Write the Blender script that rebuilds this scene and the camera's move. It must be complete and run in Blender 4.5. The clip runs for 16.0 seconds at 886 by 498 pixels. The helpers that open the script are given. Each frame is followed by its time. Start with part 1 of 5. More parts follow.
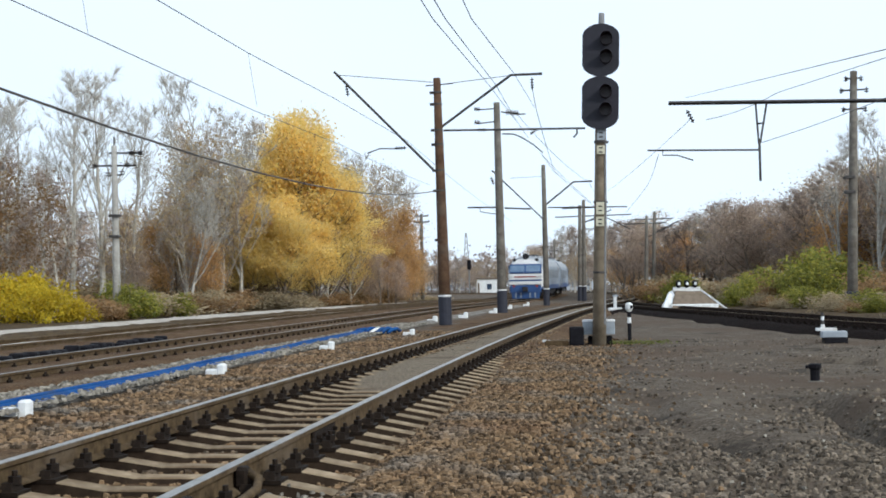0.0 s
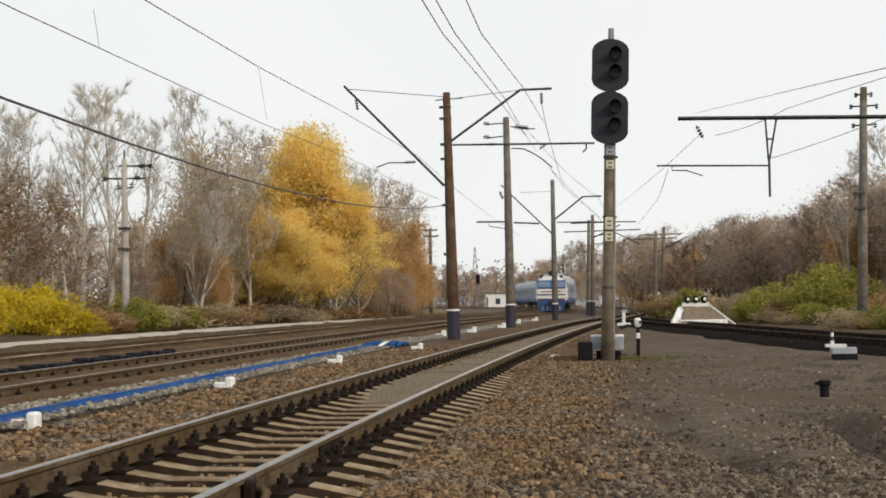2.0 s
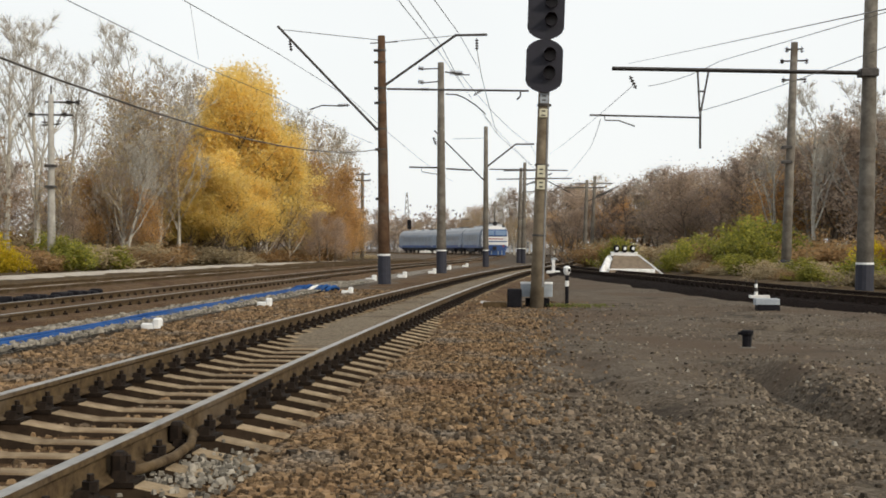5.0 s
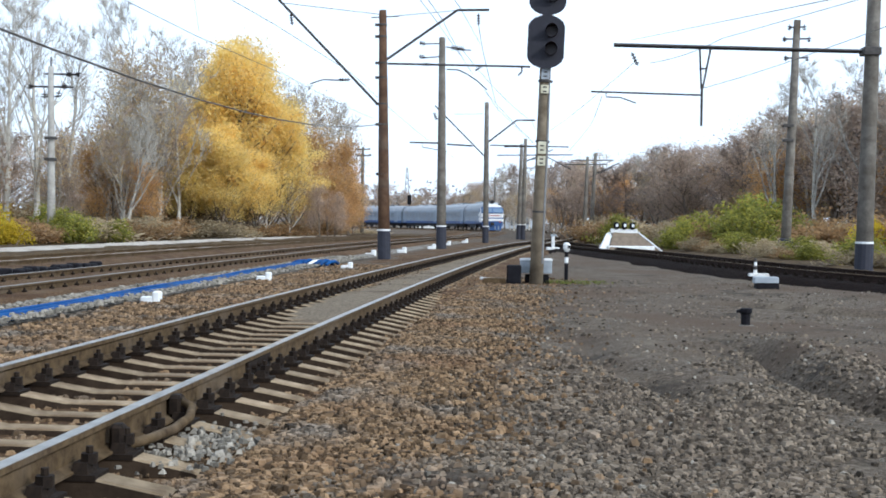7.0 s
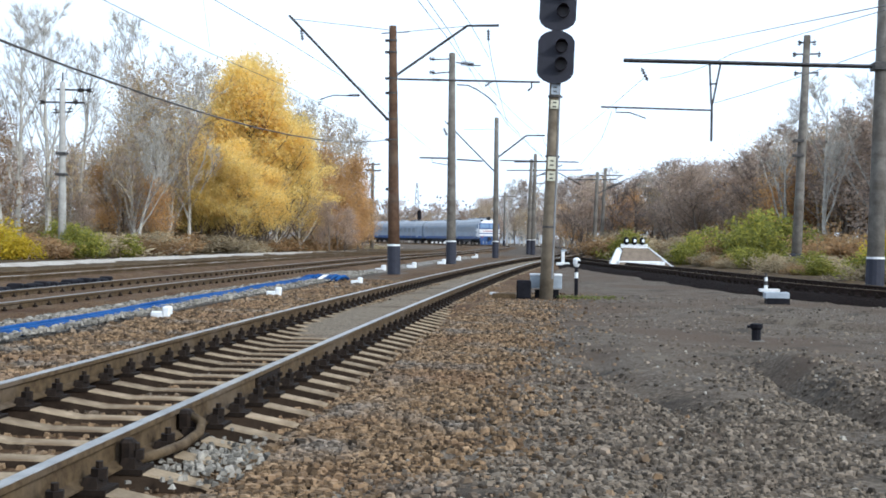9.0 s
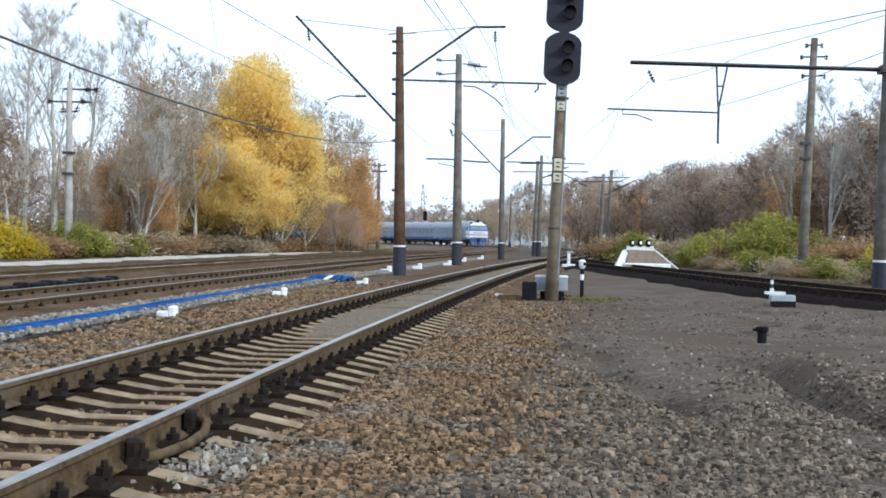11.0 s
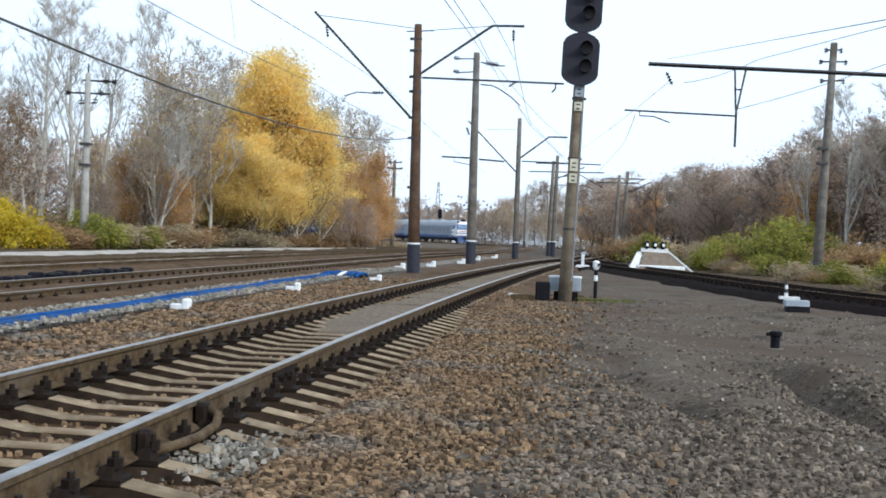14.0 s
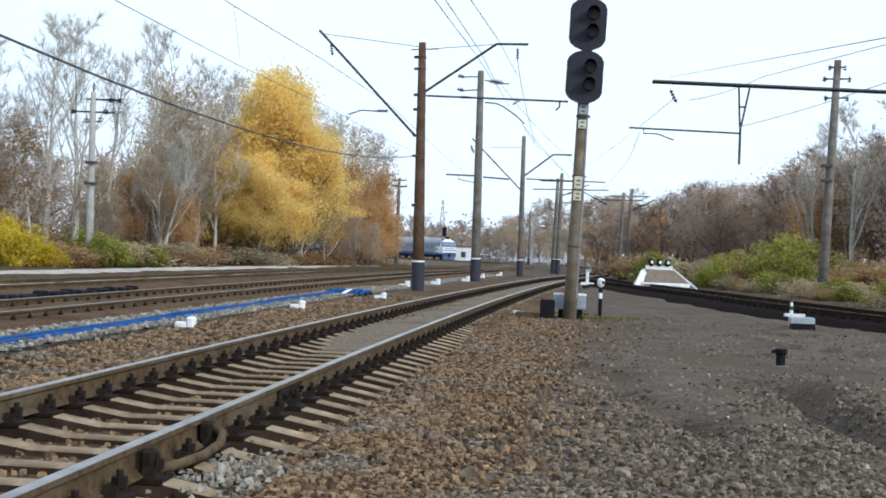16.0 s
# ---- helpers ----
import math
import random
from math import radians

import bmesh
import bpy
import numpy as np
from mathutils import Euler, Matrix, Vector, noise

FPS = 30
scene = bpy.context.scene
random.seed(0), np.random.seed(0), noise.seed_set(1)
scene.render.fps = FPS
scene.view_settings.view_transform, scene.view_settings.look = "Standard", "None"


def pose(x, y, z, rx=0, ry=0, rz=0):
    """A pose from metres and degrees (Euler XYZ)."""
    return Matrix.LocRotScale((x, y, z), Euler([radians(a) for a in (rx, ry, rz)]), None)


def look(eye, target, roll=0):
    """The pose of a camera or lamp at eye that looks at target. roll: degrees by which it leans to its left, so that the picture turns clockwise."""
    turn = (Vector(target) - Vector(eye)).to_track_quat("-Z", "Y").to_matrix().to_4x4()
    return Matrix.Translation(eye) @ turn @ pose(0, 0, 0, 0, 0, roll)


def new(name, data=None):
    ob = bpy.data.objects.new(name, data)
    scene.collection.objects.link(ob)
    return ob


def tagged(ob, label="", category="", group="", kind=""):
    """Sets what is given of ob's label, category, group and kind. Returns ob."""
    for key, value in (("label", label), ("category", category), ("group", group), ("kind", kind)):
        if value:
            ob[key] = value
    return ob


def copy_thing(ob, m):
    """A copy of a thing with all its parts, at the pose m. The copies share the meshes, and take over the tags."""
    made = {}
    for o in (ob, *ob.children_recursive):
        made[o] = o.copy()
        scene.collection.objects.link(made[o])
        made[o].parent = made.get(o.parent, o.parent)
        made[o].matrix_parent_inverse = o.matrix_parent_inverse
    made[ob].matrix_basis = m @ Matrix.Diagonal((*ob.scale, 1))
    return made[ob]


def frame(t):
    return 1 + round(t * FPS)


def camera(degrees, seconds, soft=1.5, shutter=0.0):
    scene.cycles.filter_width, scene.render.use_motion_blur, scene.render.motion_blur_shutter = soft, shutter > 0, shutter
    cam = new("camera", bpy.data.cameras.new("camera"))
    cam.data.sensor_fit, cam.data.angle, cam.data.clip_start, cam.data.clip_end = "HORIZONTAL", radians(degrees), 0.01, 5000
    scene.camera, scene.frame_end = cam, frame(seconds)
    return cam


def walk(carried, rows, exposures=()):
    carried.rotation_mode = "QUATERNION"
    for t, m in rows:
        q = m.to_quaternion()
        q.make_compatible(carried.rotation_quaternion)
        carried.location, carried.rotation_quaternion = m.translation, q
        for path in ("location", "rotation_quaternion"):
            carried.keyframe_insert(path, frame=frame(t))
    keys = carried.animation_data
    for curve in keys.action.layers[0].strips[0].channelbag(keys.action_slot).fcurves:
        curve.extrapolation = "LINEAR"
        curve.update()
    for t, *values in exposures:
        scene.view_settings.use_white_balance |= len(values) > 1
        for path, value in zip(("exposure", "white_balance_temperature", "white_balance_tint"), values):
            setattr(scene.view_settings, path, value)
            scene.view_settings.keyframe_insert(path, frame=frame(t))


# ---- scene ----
cam = camera(39.7, 16.0, 1.75)
PATH = [
    (0.0, pose(-0.000, 0.000, 1.300, 91.75, 1.00, 7.02)),
    (0.5, pose(-0.000, 0.000, 1.300, 92.27, 0.69, 7.33)),
    (1.0, pose(-0.000, 0.000, 1.300, 92.26, 0.45, 7.99)),
    (1.5, pose(-0.000, 0.000, 1.300, 92.30, 0.35, 8.00)),
    (2.0, pose(0.000, -0.000, 1.300, 92.42, 0.71, 7.42)),
    (2.5, pose(0.000, -0.000, 1.300, 92.34, 0.66, 7.34)),
    (3.0, pose(0.000, -0.000, 1.300, 92.41, 0.73, 6.72)),
    (3.5, pose(0.000, -0.000, 1.300, 91.80, 0.47, 6.43)),
    (4.0, pose(-0.000, 0.000, 1.300, 91.43, 0.13, 5.79)),
    (4.5, pose(0.000, -0.000, 1.300, 90.54, -0.35, 4.96)),
    (4.7, pose(0.000, -0.000, 1.300, 90.19, -0.29, 4.26)),
    (6.8, pose(0.000, -0.000, 1.300, 89.07, -0.77, 4.34)),
    (7.0, pose(0.000, -0.000, 1.300, 88.72, -0.85, 4.20)),
    (7.5, pose(0.000, -0.000, 1.300, 89.04, -1.26, 3.69)),
    (8.0, pose(0.000, -0.000, 1.300, 88.99, -1.17, 4.16)),
    (8.5, pose(0.000, 0.000, 1.300, 89.24, -0.96, 4.42)),
    (9.0, pose(0.000, 0.000, 1.300, 89.42, -0.86, 4.66)),
    (9.5, pose(0.000, 0.000, 1.300, 89.44, -0.79, 4.60)),
    (11.8, pose(0.000, 0.000, 1.300, 89.56, -1.33, 5.02)),
    (12.0, pose(0.000, 0.000, 1.300, 89.66, -1.36, 4.68)),
    (12.5, pose(0.000, 0.000, 1.300, 90.16, -1.83, 5.03)),
    (13.0, pose(0.000, 0.000, 1.300, 89.63, -1.73, 5.38)),
    (13.5, pose(0.000, 0.000, 1.300, 89.21, -1.85, 5.57)),
    (14.0, pose(0.000, 0.000, 1.300, 89.36, -2.27, 5.60)),
    (14.5, pose(0.000, 0.000, 1.300, 89.65, -2.57, 5.73)),
    (15.0, pose(0.000, 0.000, 1.300, 90.19, -2.56, 5.75)),
    (15.5, pose(0.000, 0.000, 1.300, 90.30, -2.45, 5.74)),
    (16.0, pose(0.000, 0.000, 1.300, 90.18, -2.18, 5.81)),
]
walk(cam, PATH, exposures=[(0.0, 0.0, 5950, 5), (0.7, -0.12, 6600, 9), (1.5, -0.2, 7150, 10), (4.5, -0.18, 7350, 9), (7.0, 0.30, 5650, 6), (8.5, 0.37, 5600, 6), (9.5, 0.35, 5600, 6), (12.5, 0.2, 5700, 6), (16.0, 0.12, 5700, 5)])

# ---------------------------------------------------------------- light
world = bpy.data.worlds.new("hazy_sky")
scene.world = world
world.use_nodes = True
wn, wl = world.node_tree.nodes, world.node_tree.links
sky = wn.new("ShaderNodeTexSky")
sky.sky_type, sky.sun_disc = "NISHITA", False
SUN_EL, SUN_ROT = radians(30), radians(126)
sky.sun_elevation, sky.sun_rotation = SUN_EL, SUN_ROT
sky.dust_density, sky.air_density = 3.0, 1.0
haze = wn.new("ShaderNodeMix")
haze.data_type = "RGBA"
cloud = wn.new("ShaderNodeTexNoise")
cloud.inputs["Scale"].default_value, cloud.inputs["Detail"].default_value = 1.6, 4
ramp = wn.new("ShaderNodeMapRange")
ramp.inputs["From Min"].default_value, ramp.inputs["From Max"].default_value = 0.3, 0.75
ramp.inputs["To Min"].default_value, ramp.inputs["To Max"].default_value = 0.80, 0.97
wl.new(cloud.outputs["Fac"], ramp.inputs["Value"])
wl.new(ramp.outputs["Result"], haze.inputs["Factor"])
wl.new(sky.outputs["Color"], haze.inputs["A"])
haze.inputs["B"].default_value = (10.6, 11.4, 12.5, 1)
wl.new(haze.outputs["Result"], wn["Background"].inputs["Color"])
wn["Background"].inputs["Strength"].default_value = 0.10

sun_data = bpy.data.lights.new("sun", "SUN")
sun_data.energy, sun_data.angle, sun_data.color = 2.6, radians(10), (1.0, 0.94, 0.84)
sun = new("sun", sun_data)
sun.matrix_world = look((0, 0, 0), (-math.sin(SUN_ROT) * math.cos(SUN_EL), -math.cos(SUN_ROT) * math.cos(SUN_EL), -math.sin(SUN_EL)))

# ---------------------------------------------------------------- materials


def material(name, colours, scale=4.0, rough=0.8, metal=0.0, bump=0.2, detail=6, vary=0.0, island=0.0, second=None, coords="Object"):
    """Two-scale noise between colours, with relief; vary: difference from piece to piece."""
    m = bpy.data.materials.new(name)
    m.use_nodes = True
    n, l = m.node_tree.nodes, m.node_tree.links
    b = n["Principled BSDF"]
    tc = n.new("ShaderNodeTexCoord")
    no = n.new("ShaderNodeTexNoise")
    no.inputs["Scale"].default_value, no.inputs["Detail"].default_value = scale, detail
    no.inputs["Roughness"].default_value = 0.65
    l.new(tc.outputs[coords], no.inputs["Vector"])
    cr = n.new("ShaderNodeValToRGB")
    el = cr.color_ramp.elements
    lo, hi = 0.3, 0.7
    el[0].position, el[1].position = lo, hi
    el[0].color, el[1].color = (*colours[0], 1), (*colours[-1], 1)
    for i, c in enumerate(colours[1:-1], 1):
        e = el.new(lo + (hi - lo) * i / (len(colours) - 1))
        e.color = (*c, 1)
    l.new(no.outputs["Fac"], cr.inputs["Fac"])
    out = cr.outputs["Color"]
    for second in [second] if second and not isinstance(second, list) else second or []:  # stains: colour, scale, from, to
        n2 = n.new("ShaderNodeTexNoise")
        n2.inputs["Scale"].default_value, n2.inputs["Detail"].default_value = second[1], 5
        l.new(tc.outputs[coords], n2.inputs["Vector"])
        mr = n.new("ShaderNodeMapRange")
        mr.inputs["From Min"].default_value, mr.inputs["From Max"].default_value = second[2], second[3]
        l.new(n2.outputs["Fac"], mr.inputs["Value"])
        mx = n.new("ShaderNodeMix")
        mx.data_type = "RGBA"
        l.new(mr.outputs["Result"], mx.inputs["Factor"])
        l.new(out, mx.inputs["A"])
        mx.inputs["B"].default_value = (*second[0], 1)
        out = mx.outputs["Result"]
    for amount, node, socket in ((vary, "ShaderNodeObjectInfo", "Random"), (island, "ShaderNodeNewGeometry", "Random Per Island")):
        if amount:
            info = n.new(node)
            mr = n.new("ShaderNodeMapRange")
            mr.inputs["To Min"].default_value, mr.inputs["To Max"].default_value = 1 - amount, 1 + amount
            l.new(info.outputs[socket], mr.inputs["Value"])
            hs = n.new("ShaderNodeHueSaturation")
            l.new(mr.outputs["Result"], hs.inputs["Value"])
            l.new(out, hs.inputs["Color"])
            out = hs.outputs["Color"]
    l.new(out, b.inputs["Base Color"])
    b.inputs["Roughness"].default_value, b.inputs["Metallic"].default_value = rough, metal
    if rough >= 0.75 and not metal:
        b.inputs["Specular IOR Level"].default_value = 0.12
    if bump:
        bp = n.new("ShaderNodeBump")
        bp.inputs["Strength"].default_value, bp.inputs["Distance"].default_value = bump, 0.03
        l.new(no.outputs["Fac"], bp.inputs["Height"])
        l.new(bp.outputs["Normal"], b.inputs["Normal"])
    return m


def leafy(name, colours, vary=0.35, trans=0.35):
    """Leaves: a colour for each leaf, with light coming through."""
    m = bpy.data.materials.new(name)
    m.use_nodes = True
    n, l = m.node_tree.nodes, m.node_tree.links
    b = n["Principled BSDF"]
    g = n.new("ShaderNodeNewGeometry")
    cr = n.new("ShaderNodeValToRGB")
    el = cr.color_ramp.elements
    el[0].color, el[1].color = (*colours[0], 1), (*colours[-1], 1)
    for i, c in enumerate(colours[1:-1], 1):
        el.new(i / (len(colours) - 1)).color = (*c, 1)
    l.new(g.outputs["Random Per Island"], cr.inputs["Fac"])
    tint = n.new("ShaderNodeHueSaturation")
    o = n.new("ShaderNodeObjectInfo")
    mr = n.new("ShaderNodeMapRange")
    mr.inputs["To Min"].default_value, mr.inputs["To Max"].default_value = 1 - vary, 1 + vary
    l.new(o.outputs["Random"], mr.inputs["Value"])
    l.new(mr.outputs["Result"], tint.inputs["Value"])
    l.new(cr.outputs["Color"], tint.inputs["Color"])
    l.new(tint.outputs["Color"], b.inputs["Base Color"])
    b.inputs["Roughness"].default_value = 0.7
    b.inputs["Specular IOR Level"].default_value = 0.15
    t = n.new("ShaderNodeBsdfTranslucent")
    l.new(tint.outputs["Color"], t.inputs["Color"])
    mx = n.new("ShaderNodeMixShader")
    mx.inputs["Fac"].default_value = trans
    l.new(b.outputs["BSDF"], mx.inputs[1])
    l.new(t.outputs["BSDF"], mx.inputs[2])
    l.new(mx.outputs["Shader"], n["Material Output"].inputs["Surface"])
    return m


